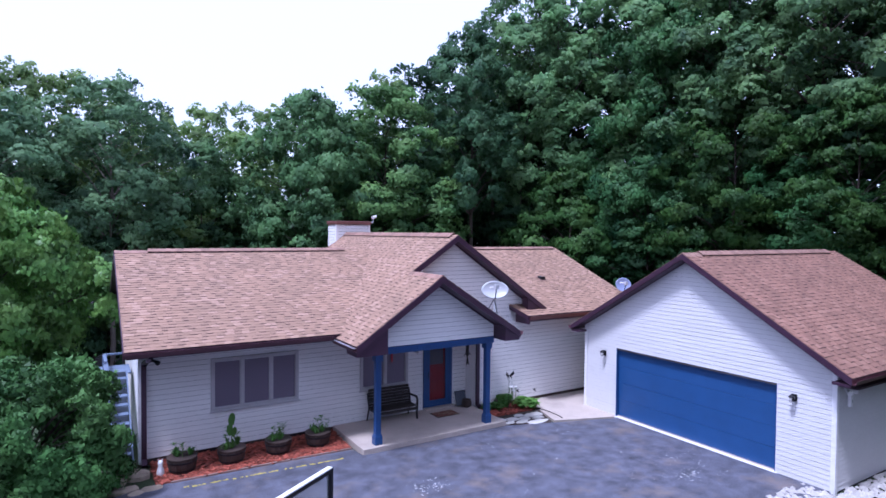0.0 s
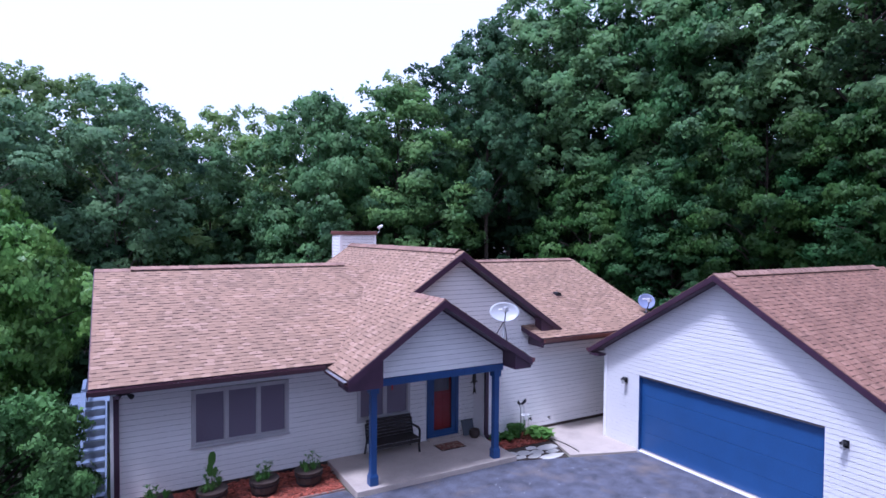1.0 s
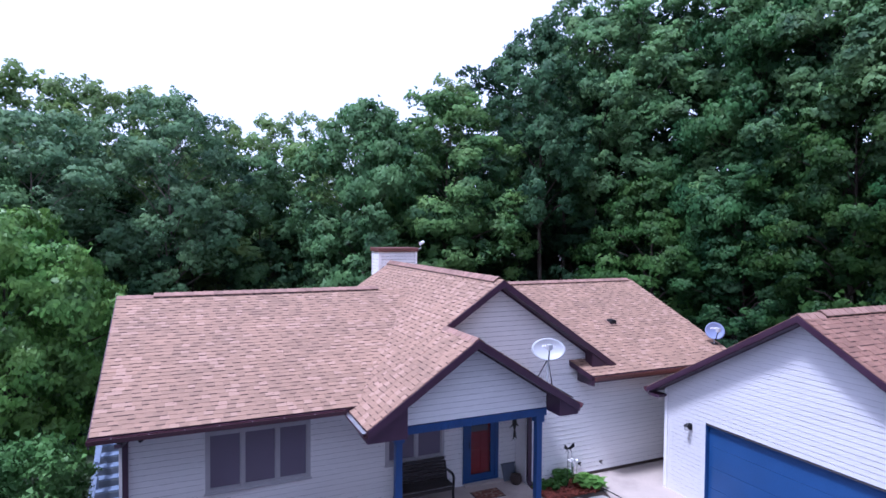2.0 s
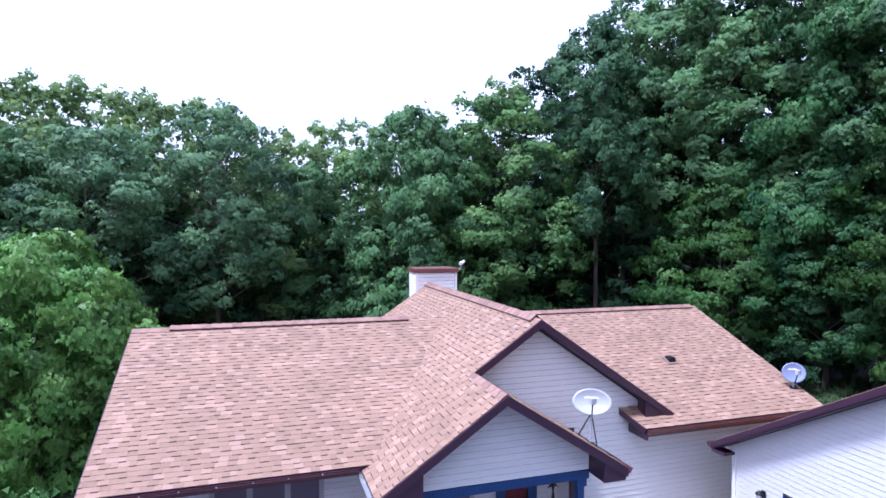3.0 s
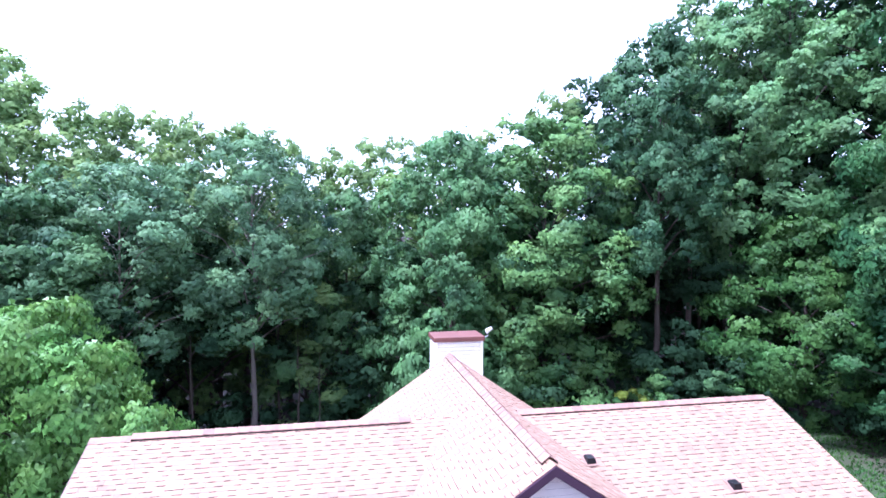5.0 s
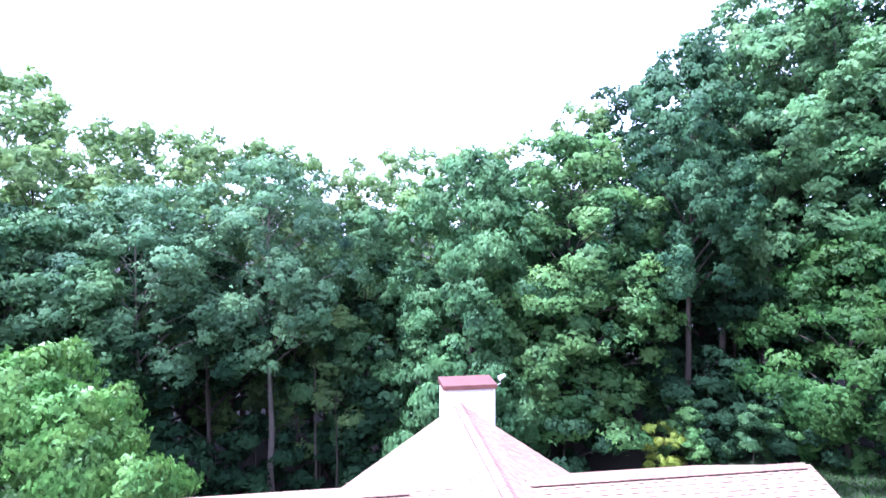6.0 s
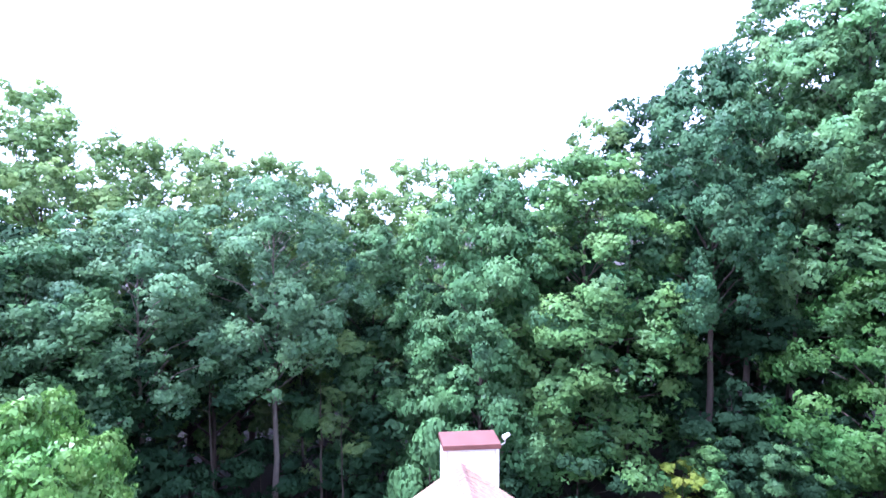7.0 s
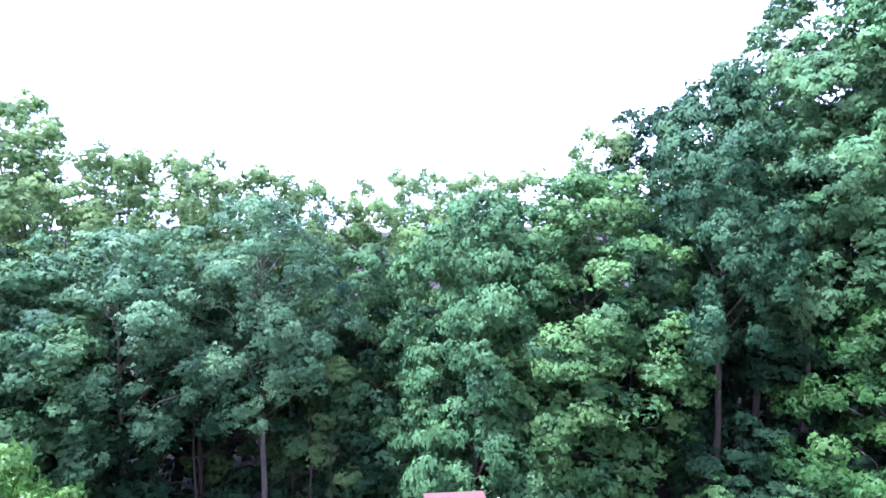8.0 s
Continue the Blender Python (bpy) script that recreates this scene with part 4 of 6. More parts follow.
def crown_mesh(name, rng, base, top, radius, lobes, mat, size, shape=0.42, lobe=0.34, subs=11, sprays=15, per=8, flat=0.72, fill=0.10, droop=0.35, spray=0.24, rise=0.6, ragged=0.16):
    """A crown of boughs round a stem: each bough is a dome of smaller domes, each of those a shell of leaf sprays, open below.
    Also gives the boughs' centres, for the limbs."""
    axis_z, ends, sub = 0.5 * (base + top), [], []
    for i in range(lobes):
        k = (i + 0.5) / lobes
        prof = math.sqrt(max(0.03, 1 - ((k - shape) / (1.03 - shape if k > shape else shape + 0.18)) ** 2))
        a = i * 2.399 + rng.normal() * 0.3
        lr = radius * lobe * (0.72 + 0.5 * rng.random()) * (0.6 + 0.4 * prof)
        inner = i % 6 == 5
        r = max(0.0, radius * prof * (1 + ragged * rng.normal()) - lr) * (0.35 if inner else 1.0)
        z = min(top - 0.7 * lr * flat, base + (top - base) * k + 0.3 * rng.normal())
        c = np.array([r * math.cos(a), r * math.sin(a), z])
        ends.append(tuple(c))
        ray = np.array([math.cos(a), math.sin(a), 0.0])
        lean = ray * (0.75 * min(1, r / (0.4 * radius))) + np.array([0, 0, rise + 0.5 * max(0, k - 0.5)])
        lean /= np.linalg.norm(lean)
        n = max(3, round(subs * (lr / (radius * lobe)) ** 1.5))
        for j in range(n):
            for _ in range(20):
                d = rng.normal(size=3)
                d /= np.linalg.norm(d)
                if d @ lean > -0.25 + 0.5 * rng.random():
                    break
            far = lr * (0.55 + 0.35 * rng.random())
            q = c + d * far * np.array([1.08, 1.08, flat]) - np.array([0, 0, droop * 0.5 * far * max(0, 1 - d[2] ** 2 - 0.3)])
            sub.append((*q, lr * (0.30 + 0.22 * rng.random()), *c, *lean))
    g = np.array(sub)
    count = np.maximum(4, (sprays * (g[:, 3] / g[:, 3].mean()) ** 1.8).astype(int))
    idx = np.repeat(np.arange(len(g)), count)
    unit = lambda v: v / (np.linalg.norm(v, axis=1)[:, None] + 1e-9)
    out = unit(unit(g[idx, :3] - g[idx, 4:7]) * 0.6 + g[idx, 7:10] * 0.7)
    d = unit(rng.normal(size=(len(idx), 3)) + out * 0.75)
    under = (d * out).sum(1) < -0.1
    d[under] *= -1
    p = g[idx, :3] + d * g[idx, 3:4] * (0.42 + 0.85 * rng.random((len(idx), 1))) * np.array([1.05, 1.05, flat])
    # each spray is a drooping fan of leaves
    m = np.repeat(np.arange(len(idx)), per)
    fan = rng.normal(size=(len(m), 3)) * np.array([1, 1, 0.35]) * spray * 0.55
    fan -= d[m] * (fan * d[m]).sum(1)[:, None] * 0.6
    fan[:, 2] -= droop * (fan[:, :2] ** 2).sum(1) / spray
    q = p[m] + fan
    whole = q - np.array([0, 0, axis_z - 0.25 * (top - base)])
    whole[:, 2] *= 0.5
    soft = unit(unit(q - g[idx[m], 4:7]) * 0.5 + unit(q - g[idx[m], :3]) * 0.45 + unit(whole) * 0.25 + rng.normal(size=q.shape) * 0.08 + np.array([0, 0, 0.08]))
    along = unit(fan) + d[m] * 0.5 + np.array([0, 0, -droop])
    lens = np.full(len(q), size)
    # leaves deep in the boughs
    if fill:
        w = rng.integers(0, len(g), int(len(q) * fill))
        qi = g[w, 4:7] + (g[w, :3] - g[w, 4:7]) * rng.random((len(w), 1)) * 0.8 + rng.normal(size=(len(w), 3)) * 0.065 * radius
        q, soft = np.concatenate([q, qi]), np.concatenate([soft, unit(rng.normal(size=(len(w), 3)) + np.array([0, 0, 0.5]))])
        along, lens = np.concatenate([along, rng.normal(size=(len(w), 3))]), np.concatenate([lens, np.full(len(w), size * 1.4)])
    return blades(name, q, soft, along, lens, mat, rng), ends


def tree_kind(name, seed, height, base, radius, lobes, size, mat, trunk=0.2, bark=None, **more):
    """Meshes of one tree: its wood and its crown."""
    rng = np.random.default_rng(seed)
    crown, ends = crown_mesh(name + "_leaves", rng, base, height, radius, lobes, mat, size, **more)
    return (wood_mesh(name + "_wood", height * 0.84, trunk, ends[::2], bark or BARK, rng), crown)


def plant_top(name, kind, x, y, top, turn, **more):
    """A tree whose crown's top reaches the height top."""
    high = max(v.co.z for v in kind[1].vertices)
    return plant_tree(name, kind, x, y, (top - ground_z(x, y)) / high, turn, **more)


def plant_tree(name, kind, x, y, scale=1.0, turn=0.0, z=None, label="", category="tree", group="", wide=1.0):
    wood, leaves = kind
    t = thing(name, (0, 0, 0), label, category, group)
    for nm, me in (("trunk", wood), ("crown", leaves)):
        new(nm, me).parent = t
    t.matrix_basis = pose(x, y, ground_z(x, y) - 0.05 if z is None else z, 0, 0, turn) @ Matrix.Diagonal((scale * wide, scale * wide, scale, 1))
    return t


MAPLE_A = tree_kind("maple", 21, 17.0, 2.4, 4.6, 84, 0.165, LEAF_MID, lobe=0.26, subs=9, sprays=12, fill=0.12)
MAPLE_B = tree_kind("maple", 22, 17.0, 2.4, 4.6, 84, 0.165, LEAF_LIGHT, lobe=0.26, subs=9, sprays=12, fill=0.12)
MAPLE_L = tree_kind("low_maple", 37, 11.0, 2.2, 4.6, 38, 0.17, LEAF_OLIVE, trunk=0.18, lobe=0.3, subs=9, sprays=13, flat=0.5, rise=0.4, droop=0.6, shape=0.4, ragged=0.25)
MAPLE_D = (MAPLE_A[0], MAPLE_A[1].copy())
MAPLE_D[1].materials[0] = LEAF_DEEP
POPLAR_A = tree_kind("poplar", 23, 20.8, 9.4, 5.0, 72, 0.165, LEAF_BLUE, trunk=0.22, bark=BARK_PALE, lobe=0.25, shape=0.5, subs=8, sprays=11)
POPLAR_B = tree_kind("poplar", 24, 24.0, 9.0, 4.6, 78, 0.18, LEAF_TALL, trunk=0.26, lobe=0.26, ragged=0.22, subs=9, sprays=12)
POPLAR_C = (POPLAR_B[0], POPLAR_B[1].copy())
POPLAR_C[1].materials[0] = LEAF_COOL
TALL_A = tree_kind("tall_tree", 25, 25.0, 7.5, 4.9, 74, 0.18, LEAF_TALL, trunk=0.26, lobe=0.27, ragged=0.25, subs=8, sprays=12)
BASSWOOD = tree_kind("basswood", 36, 18.0, 2.0, 4.8, 70, 0.20, LEAF_SHADE, trunk=0.22, lobe=0.27, subs=8, sprays=11, per=8, flat=0.42, droop=0.7, spray=0.36, rise=0.35)
ASH_A = tree_kind("ash", 30, 19.0, 2.4, 4.0, 56, 0.19, LEAF_ASH, trunk=0.2, lobe=0.22, subs=7, sprays=9, per=7, flat=1.15, rise=1.1, ragged=0.28, droop=0.1)
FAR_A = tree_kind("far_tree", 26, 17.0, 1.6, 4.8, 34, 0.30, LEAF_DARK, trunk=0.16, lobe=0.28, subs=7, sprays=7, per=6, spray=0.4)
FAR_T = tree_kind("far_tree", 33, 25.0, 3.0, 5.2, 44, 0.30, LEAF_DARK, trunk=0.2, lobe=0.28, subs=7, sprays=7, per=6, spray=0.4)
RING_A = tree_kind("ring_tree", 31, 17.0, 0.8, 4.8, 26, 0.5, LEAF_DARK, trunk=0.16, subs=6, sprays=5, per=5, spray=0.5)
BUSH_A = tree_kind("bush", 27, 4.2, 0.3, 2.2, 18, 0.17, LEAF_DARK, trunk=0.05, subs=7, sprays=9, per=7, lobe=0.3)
BUSH_Y = tree_kind("bush", 28, 3.6, 0.2, 1.8, 16, 0.15, LEAF_YELLOW, trunk=0.05, subs=7, sprays=8, per=7, lobe=0.3)
BUSH_L = tree_kind("bush", 29, 4.0, 0.2, 2.0, 16, 0.17, LEAF_LIGHT, trunk=0.05, subs=8, sprays=9, per=7, lobe=0.3)
BUSH_M = (BUSH_L[0], BUSH_L[1].copy())
BUSH_M[1].materials[0] = LEAF_MID

WOODS = "trees of the wood behind the house"
# the edge of the wood
plant_top("maple_tree", MAPLE_A, 12.3, 37.8, 15.4, 20, label="full round maple with layered mid-green leaves", group=WOODS, wide=0.82)
plant_top("maple_tree", MAPLE_B, 17.9, 37.6, 16.5, 110, label="full round maple with brighter green leaves", group=WOODS, wide=1.08)
plant_top("poplar_tree", POPLAR_A, 1.0, 41.5, 15.1, 200, label="tall bare-stemmed tree with a blue-green crown", group=WOODS, wide=0.97)
EDGE = [("poplar_tree", POPLAR_C, 23.7, 35.2, 21.2, 40, 0.85), ("tall_tree", TALL_A, 28.9, 38.8, 22.0, 10, 0.72), ("tall_tree", TALL_A, 29.6, 37.0, 27.0, 70, 0.85), ("tall_tree", TALL_A, 31.4, 34.5, 25.5, 150, 1.0),
        ("poplar_tree", POPLAR_B, 33.5, 28.5, 25.0, 80, 1.1), ("tall_tree", TALL_A, 34.0, 22.0, 25.0, 200, 1.05), ("poplar_tree", POPLAR_B, 33.5, 16.0, 25.0, 260, 1.1),
        ("tall_tree", TALL_A, 34.0, 9.5, 25.0, 310, 1.05), ("maple_tree", MAPLE_D, 32.6, 25.4, 22.0, 60, 0.78), ("maple_tree", MAPLE_L, 28.8, 30.2, 10.6, 200, 1.05), ("maple_tree", MAPLE_A, 15.0, 40.8, 15.2, 250, 0.72), ("maple_tree", MAPLE_D, 33.2, 7.5, 15.0, 40, 1.1), ("maple_tree", MAPLE_D, 32.5, 15.8, 13.0, 130, 1.1),
        ("basswood_tree", BASSWOOD, 31.0, 19.5, 15.0, 20, 1.0), ("basswood_tree", BASSWOOD, 30.5, 13.0, 13.0, 140, 1.05), ("maple_tree", MAPLE_D, 29.8, 24.4, 11.0, 15, 1.05),
        ("poplar_tree", POPLAR_A, -5.6, 39.5, 13.4, 100, 1.05), ("maple_tree", MAPLE_A, -9.6, 37.0, 12.0, 190, 1.1), ("ash_tree", ASH_A, -14.3, 54.5, 18.9, 30, 0.9),
        ("ash_tree", ASH_A, -9.6, 51.9, 18.6, 300, 0.9), ("ash_tree", ASH_A, -6.9, 55.0, 19.0, 170, 0.9), ("ash_tree", ASH_A, -2.6, 48.0, 16.9, 220, 0.9),
        ("poplar_tree", POPLAR_A, -15.0, 36.0, 15.0, 210, 1.0), ("tall_tree", TALL_A, -21.5, 44.0, 19.5, 0, 1.0), ("ash_tree", ASH_A, 2.4, 53.4, 16.8, 80, 0.8),
        ("ash_tree", ASH_A, 9.8, 60.0, 18.3, 130, 1.0), ("maple_tree", MAPLE_A, 6.6, 44.0, 12.5, 75, 0.85)]
for nm, kd, x, y, high, turn, wide in EDGE:
    plant_top(nm, kd, x, y, high, turn, label="tall leafy woodland tree with a dense green crown", group=WOODS, wide=wide)
# deeper in the wood
rngw = random.Random(5)
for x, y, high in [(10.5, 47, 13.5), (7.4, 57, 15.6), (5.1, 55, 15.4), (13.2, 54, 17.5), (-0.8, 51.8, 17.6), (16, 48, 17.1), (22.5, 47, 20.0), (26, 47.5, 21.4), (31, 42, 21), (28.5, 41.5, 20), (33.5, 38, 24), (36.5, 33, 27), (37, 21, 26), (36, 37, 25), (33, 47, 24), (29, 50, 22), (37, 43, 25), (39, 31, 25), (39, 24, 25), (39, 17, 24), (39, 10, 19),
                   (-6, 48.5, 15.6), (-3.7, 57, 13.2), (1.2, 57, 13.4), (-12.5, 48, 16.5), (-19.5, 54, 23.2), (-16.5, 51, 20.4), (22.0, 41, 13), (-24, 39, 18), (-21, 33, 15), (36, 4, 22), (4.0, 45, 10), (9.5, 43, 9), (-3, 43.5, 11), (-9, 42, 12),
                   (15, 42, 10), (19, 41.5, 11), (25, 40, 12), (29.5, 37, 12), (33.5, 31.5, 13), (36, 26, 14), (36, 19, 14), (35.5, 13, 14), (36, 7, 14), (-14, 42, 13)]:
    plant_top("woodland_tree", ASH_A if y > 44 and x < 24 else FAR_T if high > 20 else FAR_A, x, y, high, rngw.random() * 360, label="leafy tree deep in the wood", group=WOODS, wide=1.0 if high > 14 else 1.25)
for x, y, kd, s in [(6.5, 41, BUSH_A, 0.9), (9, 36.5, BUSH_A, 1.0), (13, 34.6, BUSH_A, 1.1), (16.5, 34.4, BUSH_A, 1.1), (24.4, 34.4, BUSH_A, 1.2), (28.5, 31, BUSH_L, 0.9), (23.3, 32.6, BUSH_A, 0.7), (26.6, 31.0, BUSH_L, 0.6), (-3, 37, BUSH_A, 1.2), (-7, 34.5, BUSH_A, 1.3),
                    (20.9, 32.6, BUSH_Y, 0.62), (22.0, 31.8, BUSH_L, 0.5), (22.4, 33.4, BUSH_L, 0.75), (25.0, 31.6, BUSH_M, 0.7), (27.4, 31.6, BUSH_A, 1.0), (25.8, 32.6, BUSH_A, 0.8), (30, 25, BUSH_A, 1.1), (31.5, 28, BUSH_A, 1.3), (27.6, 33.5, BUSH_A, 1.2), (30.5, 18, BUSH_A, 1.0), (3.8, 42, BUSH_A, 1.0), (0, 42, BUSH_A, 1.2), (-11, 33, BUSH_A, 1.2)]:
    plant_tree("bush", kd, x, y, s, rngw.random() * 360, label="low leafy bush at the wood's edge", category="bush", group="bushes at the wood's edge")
plant_top("sapling", BUSH_M, 9.4, 35.3, 4.2, 40, label="young maple growing before the wood", group=WOODS, wide=0.62)
# the wood goes on all round in an added ring that blocks low sky light
for i in range(46):
    a = 2 * math.pi * i / 46
    x, y = 8 + (50 + 6 * (i % 2)) * math.cos(a), 14 + (52 + 6 * (i % 2)) * math.sin(a)
    plant_top("woodland_tree", RING_A, x, y, (11 if x < 30 else 17) + ground_z(x, y) + rngw.random() * 2, rngw.random() * 360, label="dark leafy tree of the added ring round the clearing", group=WOODS, wide=1.25)
# trees out of view, added to keep sky light off the walls
for x, y, high in [(20, -4, 24), (25, -1, 24), (29, 2, 24), (21.5, 0, 18), (25.5, 3, 18), (16, -11, 19), (10, -17, 19), (3, -19, 19), (-5, -17, 19), (-13, -11, 18), (-17, -2, 16), (-18, 9, 15), (-17, 20, 14), (-15, 28, 13)]:
    plant_top("woodland_tree", RING_A, x, y, high, rngw.random() * 360, label="unseen dark leafy tree added to block sky light", group=WOODS, wide=1.2)
# bare stems in the shade under the crowns
for x, y, r, h in [(3.6, 41.0, 0.10, 9), (4.9, 39.6, 0.07, 8), (6.2, 43.0, 0.12, 10), (8.0, 41.0, 0.09, 9), (2.3, 43.0, 0.12, 11), (-2.2, 40.0, 0.12, 10), (26.6, 36.5, 0.24, 14), (28.6, 35.6, 0.22, 12), (21.0, 39.0, 0.14, 12), (-7.5, 39.0, 0.14, 10)]:
    bare = thing("bare_tree", (0, 0, 0), "slender bare trunk standing in the wood's shade", "tree", WOODS)
    wm = wood_mesh("trunk", h, r, [(0.9, 0.3, h * 0.8), (-0.7, 0.6, h * 0.9)], BARK_PALE if r == 0.22 else BARK, np.random.default_rng(int(x * 10) + 700))
    new("trunk", wm).parent = bare
    bare.matrix_basis = pose(x, y, ground_z(x, y), 0, 0, rngw.random() * 360)

NEAR = tree_kind("elm", 41, 9.0, 1.0, 4.4, 50, 0.165, LEAF_NEAR, trunk=0.17, subs=12, sprays=15, per=9, droop=0.75, lobe=0.33, flat=0.55, ragged=0.2)
plant_top("elm_tree", NEAR, -3.3, 24.6, 7.6, 0, label="spreading tree with bright green drooping leaves behind the house", wide=0.85)
SHRUB = tree_kind("shrub", 42, 2.85, 0.0, 1.95, 230, 0.075, LEAF_SHRUB, trunk=0.06, subs=4, sprays=11, per=8, spray=0.17, lobe=0.15, shape=0.40, ragged=0.05, fill=0.12, rise=0.8, droop=0.5)
plant_tree("shrub", SHRUB, -1.5, 14.75, 1.0, 0, label="big rounded shrub with small dark green leaves", category="shrub")


# ---- windows and doors of the house ----
def ring(bm, x0, x1, z0, z1, y0, y1, w):
    """A rectangular frame in a front wall: four mitred-looking bars in one mesh."""
    box(bm, x0, x0 + w, y0, y1, z0, z1)
    box(bm, x1 - w, x1, y0, y1, z0, z1)
    box(bm, x0 + w, x1 - w, y0, y1, z1 - w, z1)
    box(bm, x0 + w, x1 - w, y0, y1, z0, z0 + w)
    return bm


def front_window(x0, x1, z0, z1, splits, label):
    win = part("window", ring(bmesh.new(), x0 - 0.02, x1 + 0.02, z0 - 0.02, z1 + 0.02, FRONT_Y - 0.055, FRONT_Y + 0.05, 0.075), FRAME_GREY, house, label)
    edges = [x0 + 0.055, *splits, x1 - 0.055]
    for x in splits:
        part("mullion", boxed(x - 0.034, x + 0.034, FRONT_Y - 0.05, FRONT_Y + 0.045, z0 + 0.056, z1 - 0.056), FRAME_GREY, win)
    for a, b in zip(edges, edges[1:]):
        a, b = (a if a == edges[0] else a + 0.035), (b if b == edges[-1] else b - 0.035)
        part("sash", ring(bmesh.new(), a + 0.002, b - 0.002, z0 + 0.058, z1 - 0.058, FRONT_Y - 0.03, FRONT_Y + 0.02, 0.022), FRAME_GREY, win)
        pane = part("pane", boxed(a + 0.018, b - 0.018, FRONT_Y - 0.008, FRONT_Y, z0 + 0.073, z1 - 0.073), SCREEN, win, "dark screened glass")
        pane.visible_shadow = False
    part("sill", boxed(x0 - 0.05, x1 + 0.05, FRONT_Y - 0.085, FRONT_Y - 0.057, z0 - 0.05, z0 - 0.005), FRAME_GREY, win)
    return win


front_window(2.36, 4.58, 1.05, 2.36, [3.11, 3.86], "three-part window with taupe frames and dark screens")
front_window(6.45, 7.98, 1.02, 2.24, [7.24], "two-part taupe window behind the porch bench")
for x0, x1, z0, z1, n in ((2.3, 4.64, 0.98, 2.4, 26), (6.4, 8.03, 0.95, 2.3, 18)):
    verts, faces = [], []
    for i in range(n * 2 + 1):
        x = x0 + (x1 - x0) * i / (n * 2)
        y = FRONT_Y + 0.24 + 0.03 * (i % 2)
        verts += [(x, y, z0), (x, y, z1)]
        if i:
            faces.append((2 * i - 2, 2 * i, 2 * i + 1, 2 * i - 1))
    tagged(part("curtain", (verts, faces), CURTAIN, None), "pale pleated curtain behind the window", "curtain")

dx0, dx1, dz0, dz1 = 8.58, 9.56, 0.16, 2.26
door = part("door", ring(bmesh.new(), dx0 - 0.03, dx1 + 0.03, dz0 - 0.01, dz1 + 0.02, FRONT_Y - 0.06, FRONT_Y + 0.06, 0.10), BLUE, house, "blue storm door with tall glass before a red door")
part("storm_frame", ring(bmesh.new(), dx0 + 0.072, dx1 - 0.072, dz0 + 0.092, dz1 - 0.082, FRONT_Y - 0.04, FRONT_Y, 0.125), BLUE, door)
sp = part("pane", boxed(dx0 + 0.135, dx1 - 0.135, FRONT_Y - 0.024, FRONT_Y - 0.016, dz0 + 0.155, dz1 - 0.145), GLASS, door, "clear storm glass")
sp.visible_shadow = False
inner = part("inner_door", boxed(dx0 + 0.075, dx1 - 0.075, FRONT_Y + 0.065, FRONT_Y + 0.11, dz0 + 0.02, dz1 - 0.03, bevel=0.006), RED_DOOR, door, "red painted inner door")
for za, zb in ((0.36, 1.0), (1.12, 1.4)):
    for xa, xb in ((dx0 + 0.2, 9.04), (9.11, dx1 - 0.2)):
        part("door_panel", boxed(xa, xb, FRONT_Y + 0.052, FRONT_Y + 0.068, za, zb, bevel=0.006), RED_DOOR, inner)
part("inner_pane", boxed(dx0 + 0.24, dx1 - 0.24, FRONT_Y + 0.055, FRONT_Y + 0.068, 1.48, 2.02), CURTAIN, inner)
part("handle", tube(bmesh.new(), (dx0 + 0.13, FRONT_Y - 0.075, 1.12), (dx0 + 0.13, FRONT_Y - 0.075, 1.28), 0.012), DARK_METAL, door)
part("threshold", boxed(dx0 - 0.04, dx1 + 0.04, FRONT_Y - 0.22, FRONT_Y - 0.062, 0.131, 0.19, bevel=0.006), CONCRETE, door)


def downspout(points, owner, mat=None, w=0.11, d=0.07):
    bm = bmesh.new()
    for a, b in zip(points, points[1:]):
        beam(bm, a, b, w, d, up=(0, 1, 0.01))
    return part("downspout", bm, mat or MAROON, owner, "dark brown metal downspout")


downspout([(0.82, EAVE_Y - 0.05, 2.76), (0.82, 15.52, 2.45), (0.82, FRONT_Y - 0.075, 2.3), (0.82, FRONT_Y - 0.075, 0.12), (0.82, FRONT_Y - 0.25, 0.02)], house)
downspout([(10.24, GABLE_Y - 0.02, 2.66), (10.20, GABLE_Y - 0.065, 2.5), (10.20, GABLE_Y - 0.065, 0.2), (10.20, GABLE_Y - 0.2, 0.15)], house)
part("corner_trim", boxed(0.70, 0.778, FRONT_Y - 0.035, FRONT_Y + 0.09, 0.0, 2.7), WHITE_TRIM, house)
part("corner_trim", boxed(10.282, 10.36, GABLE_Y - 0.036, GABLE_Y - 0.004, 0.1, 2.7), WHITE_TRIM, house)
for xv in (2.05, 4.35):
    part("crawl_vent", boxed(xv, xv + 0.75, FRONT_Y - 0.03, FRONT_Y - 0.013, -0.04, 0.095), DARK_METAL, house)

